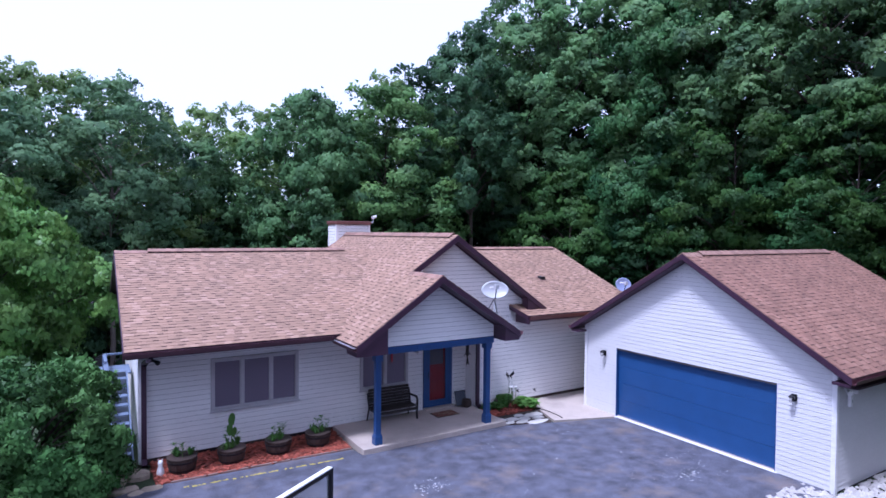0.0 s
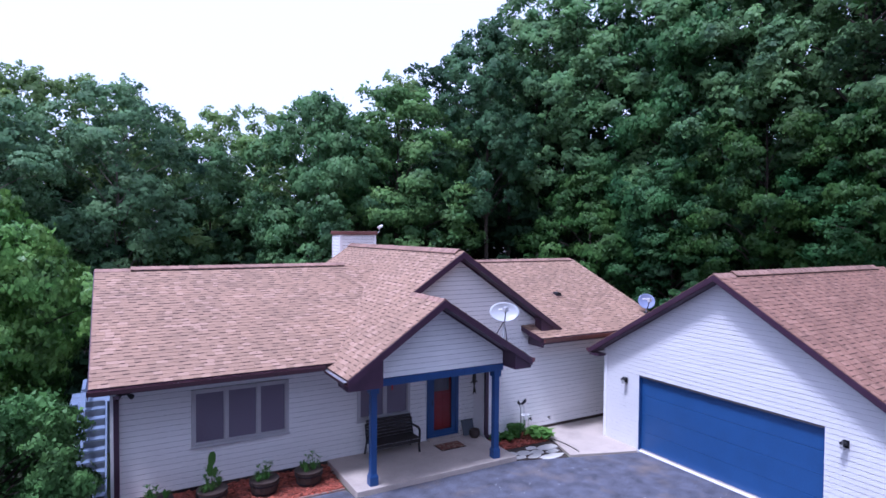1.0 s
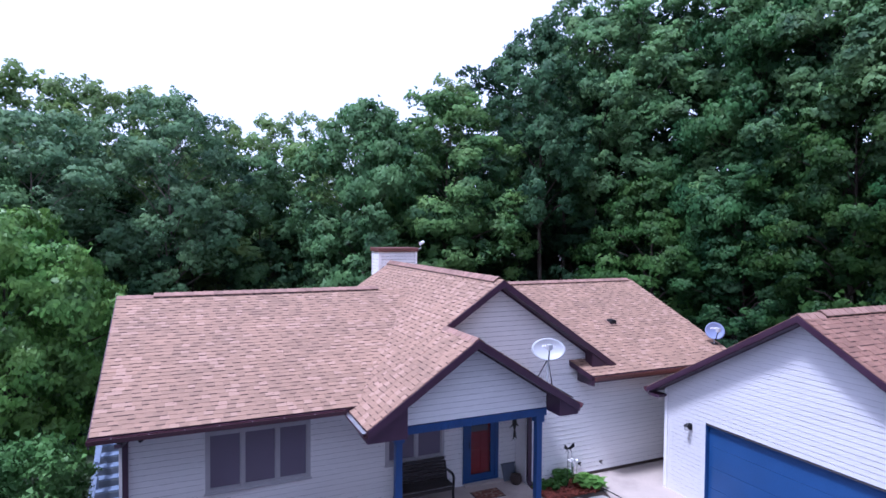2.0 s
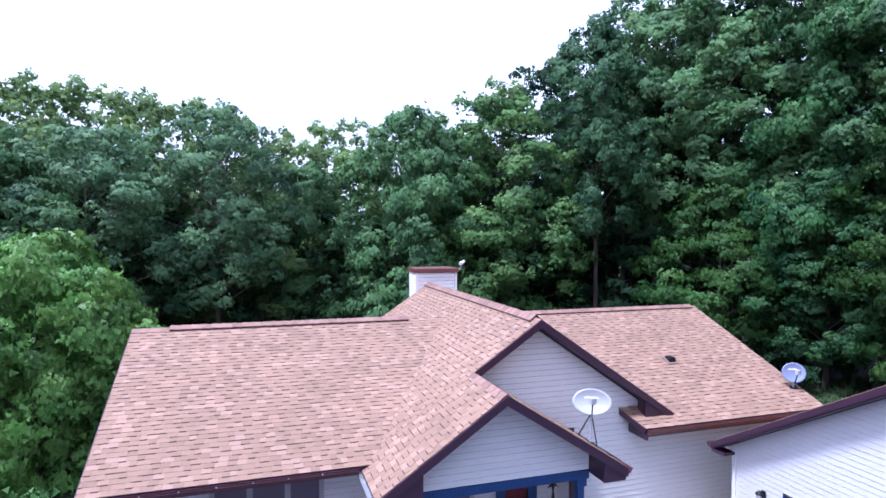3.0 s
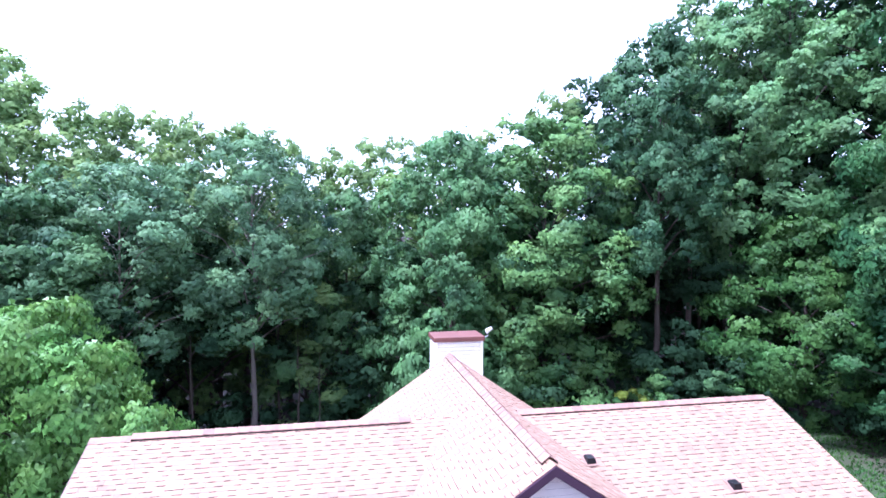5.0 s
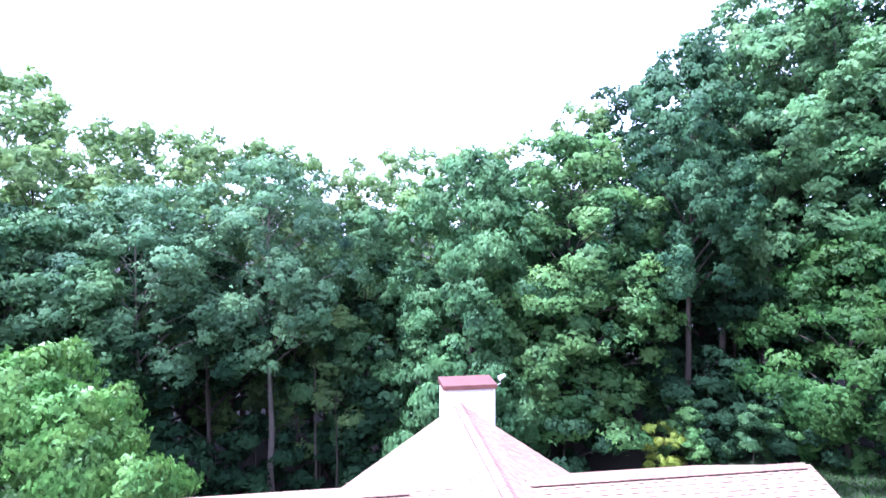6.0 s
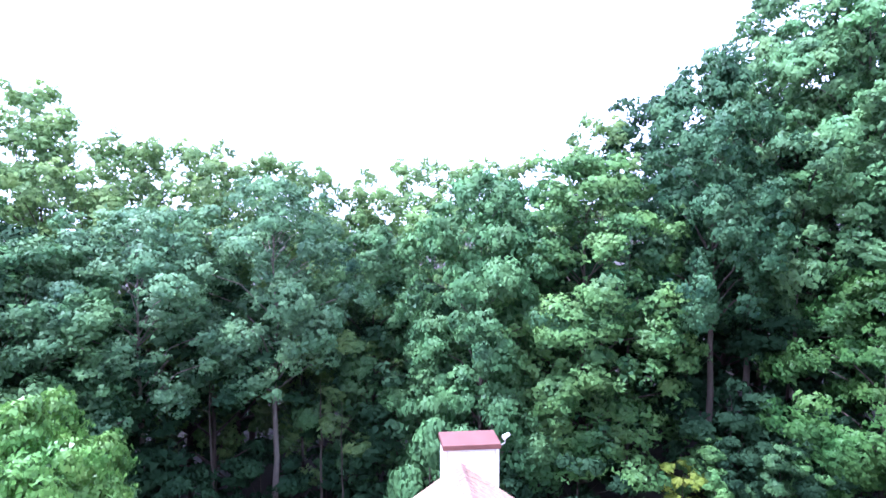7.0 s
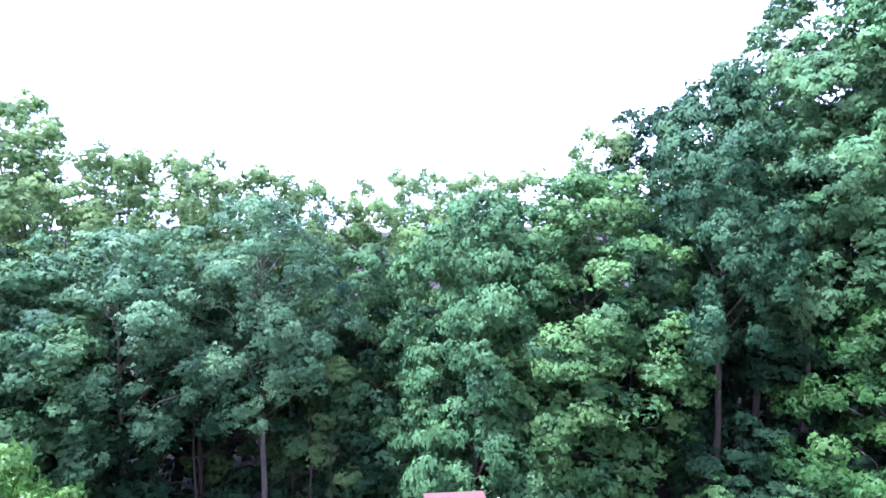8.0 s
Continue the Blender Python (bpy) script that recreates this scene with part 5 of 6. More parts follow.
# ---- small fixtures ----
def lantern(x, y, z, n, name="wall_lantern", label="small black wall lantern with a clear bulb glass", group="garage lanterns"):
    t = thing(name, (x, y, z), label, "wall lamp", group)
    n = Vector(n)
    c = Vector((x, y, z))
    s = Vector((0, 0, 1)).cross(n)
    bm = bmesh.new()
    beam(bm, c + n * 0.002, c + n * 0.02, 0.11, 0.16)
    part("backplate", bm, DARK_METAL, t)
    part("arm", tube(bmesh.new(), c + n * 0.02 + Vector((0, 0, 0.03)), c + n * 0.13 + Vector((0, 0, 0.09)), 0.012), DARK_METAL, t)
    part("shade", lathe(bmesh.new(), [(0.075, 0.02), (0.07, 0.045), (0.02, 0.085), (0.008, 0.11)], c + n * 0.13, 12), DARK_METAL, t)
    part("glass", lathe(bmesh.new(), [(0.03, -0.10), (0.055, -0.07), (0.06, 0.0), (0.055, 0.02)], c + n * 0.13, 12), GLASS, t)
    return t


lantern(GX - 0.03, 12.87, 1.9, (-1, 0, 0))
lantern(GX - 0.03, 7.13, 1.9, (-1, 0, 0))
lantern(8.25, FRONT_Y - 0.03, 2.05, (0, -1, 0), group="porch lantern")


def floodlight(x, y, z, mat, label):
    t = thing("floodlight", (x, y, z), label, "outdoor light")
    part("mount", boxed(x - 0.05, x + 0.05, y - 0.03, y + 0.02, z - 0.05, z + 0.05, bevel=0.008), mat, t)
    for s in (-1, 1):
        a = Vector((x + 0.03 * s, y - 0.03, z))
        b = Vector((x + 0.12 * s, y - 0.13, z - 0.05))
        arm = part("lamp_head", tube(bmesh.new(), a, b, 0.018, 0.05, 12), mat, t)
        part("lens", tube(bmesh.new(), b, b + (b - a).normalized() * 0.05, 0.055, 0.06, 12), mat, arm)
    return t


floodlight(0.98, FRONT_Y - 0.02, 2.5, DARK_METAL, "dark twin floodlight under the eave")
floodlight(13.95, GY0 - 0.02, 2.27, WHITE_TRIM, "white twin floodlight on the garage side")
mb = thing("meter_box", (14.1, GY0, 1.95), "small pale electrical box on the garage wall", "electrical box")
part("cover", boxed(14.03, 14.14, GY0 - 0.10, GY0 - 0.032, 1.85, 2.12, bevel=0.01), WHITE_TRIM, mb)
part("latch", boxed(14.075, 14.095, GY0 - 0.112, GY0 - 0.10, 1.95, 2.0), GREY_METAL, mb)


def roof_vent(x, y, label="dark low roof vent"):
    z = RIDGE_Z - MAIN * (RIDGE_Y - y)
    t = thing("roof_vent", (x, y, z), label, "roof vent", "roof vents")
    bm = bmesh.new()
    vs = [(x - 0.11, y - 0.11), (x + 0.11, y - 0.11), (x + 0.11, y + 0.13), (x - 0.11, y + 0.13)]
    lo = [bm.verts.new((px, py, RIDGE_Z - MAIN * (RIDGE_Y - py) + 0.022)) for px, py in vs]
    hi = [bm.verts.new((x + (px - x) * 0.75, y + (py - y) * 0.8, z + (0.11 if py < y else 0.13))) for px, py in vs]
    bm.faces.new(lo[::-1]); bm.faces.new(hi)
    for i in range(4):
        bm.faces.new((lo[i], lo[(i + 1) % 4], hi[(i + 1) % 4], hi[i]))
    part("hood", bm, DARK_METAL, t)
    part("flashing", prism([(px * 1.5 - x * 0.5, py * 1.4 - y * 0.4, RIDGE_Z - MAIN * (RIDGE_Y - (py * 1.4 - y * 0.4)) + 0.03) for px, py in vs], (0, 0, 0.004)), RIDGE_CAP, t)
    return t


roof_vent(14.17, 16.58)
roof_vent(11.2, 17.55)


def satellite_dish(foot, centre, aim, width, high, mat, label, strut=None):
    """An oval dish on a bent mast, with its feed arm."""
    foot, centre, aim = Vector(foot), Vector(centre), Vector(aim).normalized()
    t = thing("satellite_dish", foot, label, "satellite dish", "satellite dishes")
    side = Vector((0, 0, 1)).cross(aim).normalized()
    up = aim.cross(side)
    bm, rings = bmesh.new(), []
    for back in (0.0, -0.012):
        for k in range(8):
            r = (k + (0.001 if k == 0 else 0)) / 7 if k else 0.02
            rings.append([bm.verts.new(centre + side * (width / 2 * r * math.cos(a)) + up * (high / 2 * r * math.sin(a)) + aim * (0.11 * width * r * r + back)) for a in (2 * math.pi * i / 36 for i in range(36))])
    for q, (lo, hi) in enumerate(zip(rings, rings[1:])):
        if q == 7:
            continue
        for i in range(36):
            bm.faces.new((lo[i], lo[(i + 1) % 36], hi[(i + 1) % 36], hi[i]))
    for i in range(36):
        bm.faces.new((rings[7][i], rings[7][(i + 1) % 36], rings[15][(i + 1) % 36], rings[15][i]))
    dish = part("reflector", bm, mat, t, smooth=True)
    for i in range(7):
        w = width * (0.05 + 0.012 * (i * 5 % 3))
        c = centre + side * (width * (-0.24 + 0.075 * i)) + up * high * 0.17 + aim * (0.11 * width * 0.18 + 0.004)
        beam_bm = beam(bmesh.new(), c - side * w * 0.42, c + side * w * 0.42, 0.006, high * 0.085, up=up)
        part("mark", beam_bm, WHITE_TRIM, dish, "white printed bar")
    back = centre - aim * 0.05 - up * high * 0.12
    part("bracket", beam(bmesh.new(), back, centre - aim * 0.012 - up * high * 0.1, 0.10, 0.14), DARK_METAL, t)
    part("mast", tube(bmesh.new(), foot, back, 0.024), GREY_METAL, t)
    feed = centre + aim * width * 0.52 - up * high * 0.08
    part("feed_arm", tube(bmesh.new(), centre - up * high * 0.5 + aim * 0.05, feed, 0.016), DARK_METAL, t)
    part("feed_horn", boxed(feed.x - 0.06, feed.x + 0.06, feed.y - 0.05, feed.y + 0.05, feed.z - 0.03, feed.z + 0.10, bevel=0.02), DISH_GREY, t)
    part("foot_plate", beam(bmesh.new(), foot - side * 0.1, foot + side * 0.1, 0.14, 0.012, up=(0.55, 0, 1) if strut else (0, -0.4, 1)), DARK_METAL, t)
    for s in strut or ():
        part("strut", tube(bmesh.new(), s, back.lerp(foot, 0.2), 0.012, sides=6), DARK_METAL, t)
    return t


pz = lambda x: on_porch(x)[1] + 0.03
satellite_dish((9.72, 13.55, pz(9.72)), (9.90, 13.78, 3.95), (-0.42, -0.72, 0.32), 0.80, 0.54, DISH_GREY, "grey oval satellite dish on a mast over the porch roof",
               strut=[(9.42, 13.5, pz(9.42)), (10.02, 13.75, pz(10.02)), (9.78, 14.1, pz(9.78))])
satellite_dish((16.98, 15.15, RIDGE_Z - MAIN * (RIDGE_Y - 15.15) + 0.02), (17.02, 15.2, 3.72), (-0.45, -0.85, 0.30), 0.60, 0.54, DISH_BLUE, "blue-grey satellite dish on the wing's roof edge")
cable = thing("dish_cable", (9.9, 13.3, pz(9.9)), "dark cable and leaf litter along the porch roof edge", "cable")
bmc = bmesh.new()
pts = [(9.66 + 0.055 * i, 13.4 - 0.03 * i + 0.02 * math.sin(i * 2.1), pz(9.66 + 0.055 * i) + 0.012) for i in range(10)]
for a, b in zip(pts, pts[1:]):
    tube(bmc, a, b, 0.014, sides=6)
part("wire", bmc, DARK_METAL, cable)

dev = thing("weather_sensor", (10.48, 23.5, 6.0), "small white sensor head on a bent arm by the chimney cap", "sensor")
part("arm", tube(bmesh.new(), (10.32, 23.56, 6.0), (10.48, 23.53, 6.12), 0.02, sides=8), GREY_METAL, dev)
part("stem", tube(bmesh.new(), (10.48, 23.53, 6.1), (10.48, 23.53, 6.25), 0.018, sides=8), GREY_METAL, dev)
part("head", tube(bmesh.new(), (10.42, 23.47, 6.28), (10.60, 23.55, 6.35), 0.075, 0.055, 14), WHITE_TRIM, dev)

# ---- porch things ----
bench = thing("garden_bench", (7.3, 15.3, 0.13), "dark slatted garden bench with cast scrolled ends", "bench")
bx0, bx1, by = 6.62, 7.98, 15.42
for i in range(6):
    part("seat_slat", boxed(bx0 + 0.02, bx1 - 0.02, by - 0.47 + i * 0.085, by - 0.395 + i * 0.085, 0.50 + 0.006 * abs(i - 2), 0.53 + 0.006 * abs(i - 2), bevel=0.006), BENCH_WOOD, bench)
for i in range(6):
    z = 0.56 + 0.083 * i
    part("back_slat", boxed(bx0 + 0.02, bx1 - 0.02, by + 0.0 + 0.014 * i, by + 0.026 + 0.014 * i, z, z + 0.076, bevel=0.006), BENCH_WOOD, bench)
part("apron", boxed(bx0 + 0.03, bx1 - 0.03, by - 0.475, by - 0.45, 0.41, 0.495), BENCH_WOOD, bench)
for x in (bx0, bx1):
    bm = bmesh.new()
    path = [(x, by - 0.46, 0.13), (x, by - 0.42, 0.32), (x, by - 0.45, 0.52), (x, by - 0.46, 0.72), (x, by - 0.38, 0.78), (x, by - 0.02, 0.76)]
    for a, b in zip(path, path[1:]):
        tube(bm, a, b, 0.032, sides=8)
    tube(bm, (x, by + 0.12, 0.13), (x, by - 0.02, 0.52), 0.022, sides=8)
    tube(bm, (x, by - 0.02, 0.52), (x, by + 0.08, 0.95), 0.022, sides=8)
    tube(bm, (x, by - 0.44, 0.50), (x, by, 0.50), 0.022, sides=8)
    part("cast_end", bm, DARK_METAL, bench)

mat_ob = thing("door_mat", (8.92, 14.95, 0.13), "worn red and tan woven door mat", "door mat")
part("mat", boxed(8.56, 9.28, 14.72, 15.15, 0.132, 0.150, bevel=0.004), MAT_RED, mat_ob)
part("border", boxed(8.53, 9.31, 14.69, 15.18, 0.131, 0.140, bevel=0.003), BENCH_WOOD, mat_ob)
sl = thing("slate_board", (9.95, 15.5, 0.13), "grey slate board leaning on the porch wall", "board")
part("board", prism([(9.68, 15.42, 0.132), (10.06, 15.42, 0.132), (10.06, 15.56, 0.52), (9.68, 15.56, 0.52)], (0, 0.03, 0.01)), SLATE, sl)
part("edge", beam(bmesh.new(), (9.66, 15.565, 0.54), (10.08, 15.565, 0.54), 0.035, 0.03), SLATE, sl)
rp = thing("round_pot", (9.9, 15.2, 0.13), "small round dark pot with dry soil on the porch", "pot")
part("pot", lathe(bmesh.new(), [(0.10, 0.0), (0.15, 0.08), (0.155, 0.17), (0.13, 0.22), (0.14, 0.235), (0.12, 0.235), (0.11, 0.2)], (9.9, 15.2, 0.13), 18), BARREL, rp, smooth=True)
part("soil", lathe(bmesh.new(), [(0.108, 0.19), (0.05, 0.205)], (9.9, 15.2, 0.13), 14), SOIL, rp)

orn = thing("hanging_ornament", (9.3, 14.3, 2.5), "dark wooden wind ornament hanging from the porch ceiling", "wind ornament")
part("cord", tube(bmesh.new(), (9.3, 14.3, 2.56), (9.3, 14.3, 2.36), 0.006, sides=6), DARK_METAL, orn)
part("body", lathe(bmesh.new(), [(0.01, 0), (0.03, 0.08), (0.055, 0.2), (0.045, 0.32), (0.06, 0.40), (0.015, 0.46)], (9.3, 14.3, 1.90), 10), BENCH_WOOD, orn, smooth=True)
for s in (-1, 1):
    part("fin", prism([(9.3 + 0.03 * s, 14.29, 2.12), (9.3 + 0.13 * s, 14.29, 2.0), (9.3 + 0.04 * s, 14.29, 2.04)], (0, 0.015, 0)), BENCH_WOOD, orn)
part("tail", prism([(9.28, 14.29, 1.92), (9.32, 14.29, 1.92), (9.36, 14.29, 1.70), (9.30, 14.29, 1.76), (9.25, 14.29, 1.68)], (0, 0.012, 0)), BENCH_WOOD, orn)
cat_c = thing("sun_catcher", (7.35, 15.6, 2.0), "small red ribbon ornament hung at the window", "ornament")
part("ribbon", boxed(7.42, 7.47, FRONT_Y - 0.065, FRONT_Y - 0.058, 1.75, 2.05), RED_FABRIC, cat_c)

# ---- beds, planters and stones ----
def mulch_bed(name, outline, top, label, chips, seed):
    ob = sheet(name, outline, top, 0.12, MULCH, label, "flower bed")
    rng = random.Random(seed)
    xs, ys = [p[0] for p in outline], [p[1] for p in outline]
    verts, faces = [], []
    while len(verts) < chips * 8:
        x, y = rng.uniform(min(xs), max(xs)), rng.uniform(min(ys), max(ys))
        cut = clip_to([(x, y), (x + 0.01, y), (x, y + 0.01)], outline)
        if not cut:
            continue
        a, ln, w, h = rng.random() * 6.3, rng.uniform(0.03, 0.08), rng.uniform(0.012, 0.03), rng.uniform(0.008, 0.022)
        tilt = rng.uniform(-0.02, 0.03)
        k = len(verts)
        for sx in (-1, 1):
            for sy in (-1, 1):
                for sz in (0, 1):
                    verts.append((x + sx * ln * math.cos(a) - sy * w * math.sin(a), y + sx * ln * math.sin(a) + sy * w * math.cos(a), top + 0.002 + sz * h + (sx + 1) * tilt * 0.5))
        faces += [tuple(k + i for i in f) for f in ((0, 1, 3, 2), (4, 6, 7, 5), (0, 4, 5, 1), (2, 3, 7, 6), (1, 5, 7, 3))]
    chip = part("wood_chips", (verts, faces), MULCH, ob, "red wood chips", kind="stuff")
    return ob


mulch_bed("mulch_bed_front", [(0.95, 14.16), (5.48, 14.02), (5.58, 15.6), (0.95, 15.62)], 0.02, "red wood-chip bed along the house wall", 1500, 1)
mulch_bed("mulch_bed_side", [(10.3, 14.2), (11.85, 14.2), (11.95, 15.06), (10.3, 15.06)], 0.03, "red wood-chip bed beside the porch", 500, 2)
for a, b in (((1.25, 14.13), (2.25, 14.10)), ((2.3, 14.10), (3.9, 14.05)), ((3.95, 14.05), (5.5, 14.0))):
    e = thing("edging_timber", (a[0], a[1], 0), "weathered pinkish timber edging of the bed", "edging", "bed edging")
    part("timber", beam(bmesh.new(), (*a, 0.02), (*b, 0.018), 0.05, 0.04), TIMBER, e)


def sprig(rng, centre, count, reach, size, mat, parent, name="leaves", wide=0.45, upright=0.6):
    """A tuft of long leaves that bend outward from one place."""
    verts, faces = [], []
    c = Vector(centre)
    for _ in range(count):
        a = rng.random() * 6.283
        out = Vector((math.cos(a), math.sin(a), 0)) * reach * rng.uniform(0.3, 1.0)
        h = size * rng.uniform(0.6, 1.2) * upright
        side = Vector((-math.sin(a), math.cos(a), 0)) * size * 0.18 * wide * rng.uniform(0.7, 1.3)
        p0, p1, p2 = c + out * 0.15, c + out * 0.6 + Vector((0, 0, h)), c + out * 1.1 + Vector((0, 0, h * rng.uniform(0.6, 1.1)))
        k = len(verts)
        verts += [p0 - side * 0.3, p0 + side * 0.3, p1 - side, p1 + side, p2]
        faces += [(k, k + 1, k + 3, k + 2), (k + 2, k + 3, k + 4)]
    return part(name, (verts, faces), mat, parent)


def barrel_planter(x, y, seed, tall, label):
    rng = random.Random(seed)
    t = thing("barrel_planter", (x, y, 0.02), label, "planter", "barrel planters along the wall")
    R, H = 0.325, 0.335
    n = 18
    for i in range(n):
        a0, a1 = 2 * math.pi * i / n + 0.006, 2 * math.pi * (i + 1) / n - 0.006
        prof = ((R * 0.82, 0.02), (R * 0.97, H * 0.55), (R, H + 0.02))
        verts = [(x + (r - d) * math.cos(a), y + (r - d) * math.sin(a), z) for d in (0, 0.03) for r, z in prof for a in (a0, a1)]
        faces = [(0, 1, 3, 2), (2, 3, 5, 4), (6, 8, 9, 7), (8, 10, 11, 9), (4, 5, 11, 10), (0, 2, 8, 6), (2, 4, 10, 8), (1, 7, 9, 3), (3, 9, 11, 5)]
        part("stave", (verts, faces), BARREL, t)
    for z, r in ((0.08, R * 0.875), (0.27, R * 0.995)):
        part("hoop", lathe(bmesh.new(), [(r, z - 0.02), (r + 0.007, z - 0.02), (r + 0.012, z + 0.02), (r, z + 0.02)], (x, y, 0), 28), DARK_METAL, t)
    part("rim", lathe(bmesh.new(), [(R - 0.02, H + 0.012), (R + 0.012, H + 0.012), (R + 0.012, H + 0.03), (R - 0.02, H + 0.03)], (x, y, 0), 28), BARREL, t)
    part("soil", lathe(bmesh.new(), [(R - 0.035, H - 0.06), (R - 0.1, H - 0.04), (0.05, H - 0.02)], (x, y, 0), 18), MULCH, t)
    for _ in range(3):
        sprig(rng, (x + rng.uniform(-0.18, 0.18), y + rng.uniform(-0.15, 0.15), H - 0.03), 26, 0.16, 0.22, GREEN_PLANT, t, "low_plant", 0.5, 0.9)
    for _ in range(tall):
        px, py = x + rng.uniform(-0.25, 0.25), y + rng.uniform(-0.2, 0.2)
        h = rng.uniform(0.3, 0.5)
        part("stem", tube(bmesh.new(), (px, py, H - 0.05), (px + rng.uniform(-0.05, 0.05), py, H + h), 0.007, 0.004, 5), GREEN_PLANT, t)
        verts, faces = [], []
        for j in range(16):
            a, z = rng.random() * 6.28, H + h * rng.uniform(0.3, 1.0)
            k = len(verts)
            d = Vector((math.cos(a), math.sin(a), 0.4))
            s = Vector((-math.sin(a), math.cos(a), 0)) * 0.02
            c = Vector((px, py, z))
            verts += [c, c + d * 0.05 + s, c + d * 0.1, c + d * 0.05 - s]
            faces += [(k, k + 1, k + 2, k + 3)]
        part("stem_leaves", (verts, faces), GREEN_PLANT, t)
    return t


barrel_planter(1.55, 14.72, 1, 2, "dark half-barrel planter with sparse green stems")
bp2 = barrel_planter(2.66, 14.72, 2, 3, "dark half-barrel planter with one tall broad-leaved plant")
for i, (lx, lz, ang) in enumerate(((2.66, 1.02, 0.1), (2.62, 0.78, -0.3), (2.72, 0.72, 0.5))):
    c, w, h = Vector((lx, 14.72, lz)), 0.085 - 0.015 * i, 0.20 - 0.03 * i
    u = Vector((math.cos(ang), 0.15, 0)).normalized()
    v = Vector((0.15 * ang, -0.25, 1)).normalized()
    outline = [c + u * w * math.sin(k) * (1 - 0.15 * math.cos(k)) + v * h * -math.cos(k) for k in (math.pi * 2 * j / 14 for j in range(14))]
    part("broad_leaf", prism(outline, (0, 0.006, 0)), GREEN_PLANT, bp2)
part("stem", tube(bmesh.new(), (2.66, 14.72, 0.33), (2.66, 14.72, 0.85), 0.012, 0.008, 6), GREEN_PLANT, bp2)
barrel_planter(3.80, 14.72, 3, 4, "dark half-barrel planter with thin leafy stems")
barrel_planter(4.85, 14.74, 4, 3, "dark half-barrel planter with young green plants")


def stone(name, x, y, z, rx, ry, h, seed, mat=None, parent=None):
    """An uneven flat-topped stone."""
    rng = random.Random(seed)
    n = 9
    radii = [rng.uniform(0.78, 1.12) for _ in range(n)]
    ring_ = lambda k, zz: [(x + rx * k * r * math.cos(2 * math.pi * i / n), y + ry * k * r * math.sin(2 * math.pi * i / n), zz + rng.uniform(-0.1, 0.1) * h) for i, r in enumerate(radii)]
    verts = ring_(1.0, z) + ring_(1.0, z + h * 0.7) + ring_(0.8, z + h)
    faces = [(i, (i + 1) % n, (i + 1) % n + n, i + n) for i in range(n)] + [(i + n, (i + 1) % n + n, (i + 1) % n + 2 * n, i + 2 * n) for i in range(n)] + [tuple(range(2 * n, 3 * n))]
    return part(name, (verts, faces), mat or STONE, parent)


flags = [(10.30, 13.86, 0.16, 0.14), (10.62, 13.78, 0.25, 0.17), (10.98, 13.66, 0.19, 0.19), (11.48, 13.82, 0.36, 0.19), (11.18, 13.26, 0.40, 0.17), (10.34, 13.56, 0.22, 0.10), (10.74, 13.46, 0.22, 0.13), (11.42, 13.52, 0.24, 0.11), (11.0, 13.97, 0.2, 0.11)]
for i, (x, y, a, b) in enumerate(flags):
    tagged(stone("flagstone", x, y, -0.06, a, b, 0.09, 50 + i, FLAG), "pale flat flagstone set beside the porch", "flagstone", "flagstones by the porch")
sheet("soil_strip", [(10.15, 13.5), (11.5, 12.98), (12.0, 14.2), (10.15, 14.2)], 0.006, 0.1, SOIL, "dark earth between the flagstones", "soil")
rocks = [(0.62, 14.9, 0.34, 0.25, 0.2), (0.15, 14.75, 0.3, 0.22, 0.16), (0.35, 15.4, 0.35, 0.3, 0.26), (-0.35, 14.3, 0.33, 0.2, 0.1), (0.3, 14.25, 0.35, 0.2, 0.06), (0.85, 14.05, 0.3, 0.16, 0.05), (-0.2, 13.9, 0.3, 0.18, 0.05),
         (0.0, 15.2, 0.25, 0.25, 0.2), (0.55, 13.95, 0.2, 0.14, 0.04), (-0.7, 13.9, 0.28, 0.2, 0.07), (-0.1, 14.35, 0.2, 0.15, 0.08)]
for i, (x, y, a, b, h) in enumerate(rocks):
    tagged(stone("rock", x, y, -0.05, a * 0.9, b * 0.9, h * 0.55 + 0.05, 80 + i), "pale uneven rock at the corner of the house", "rock", "rocks at the house corner")

orn_bm = bmesh.new()
lathe(orn_bm, [(0.07, 0.0), (0.085, 0.06), (0.07, 0.16), (0.045, 0.22), (0.06, 0.27), (0.055, 0.32), (0.02, 0.36)], (1.08, 14.62, 0.02), 14)
for s in (-1, 1):
    tube(orn_bm, (1.08 + 0.035 * s, 14.62, 0.36), (1.08 + 0.045 * s, 14.62, 0.41), 0.02, 0.004, 6)
tagged(part("garden_statue", orn_bm, WHITE_GLAZE, None, smooth=True), "small white glazed garden statue in the mulch", "garden statue")

# plants of the side bed
rng5 = random.Random(9)
for x, y, n, r, s, lab in ((11.55, 14.48, 70, 0.34, 0.42, "broad-leaved hosta clump in the side bed"), (11.80, 14.36, 60, 0.30, 0.36, "broad-leaved hosta clump in the side bed"), (11.1, 14.75, 50, 0.25, 0.5, "upright green perennial in the side bed"), (10.7, 14.75, 36, 0.22, 0.3, "small green perennial in the side bed"), (10.45, 14.85, 26, 0.2, 0.26, "small green perennial in the side bed")):
    p = thing("garden_plant", (x, y, 0.03), lab, "plant", "plants of the side bed")
    for j in range(3):
        sprig(rng5, (x + rng5.uniform(-0.1, 0.1), y + rng5.uniform(-0.1, 0.1), 0.03), n // 2, r, s, HOSTA if "hosta" in lab else GREEN_PLANT, p, "leaves", 1.5, 0.7)
fl = thing("white_flowers", (11.45, 14.8, 0.03), "cluster of white flowers on thin stems", "flowers")
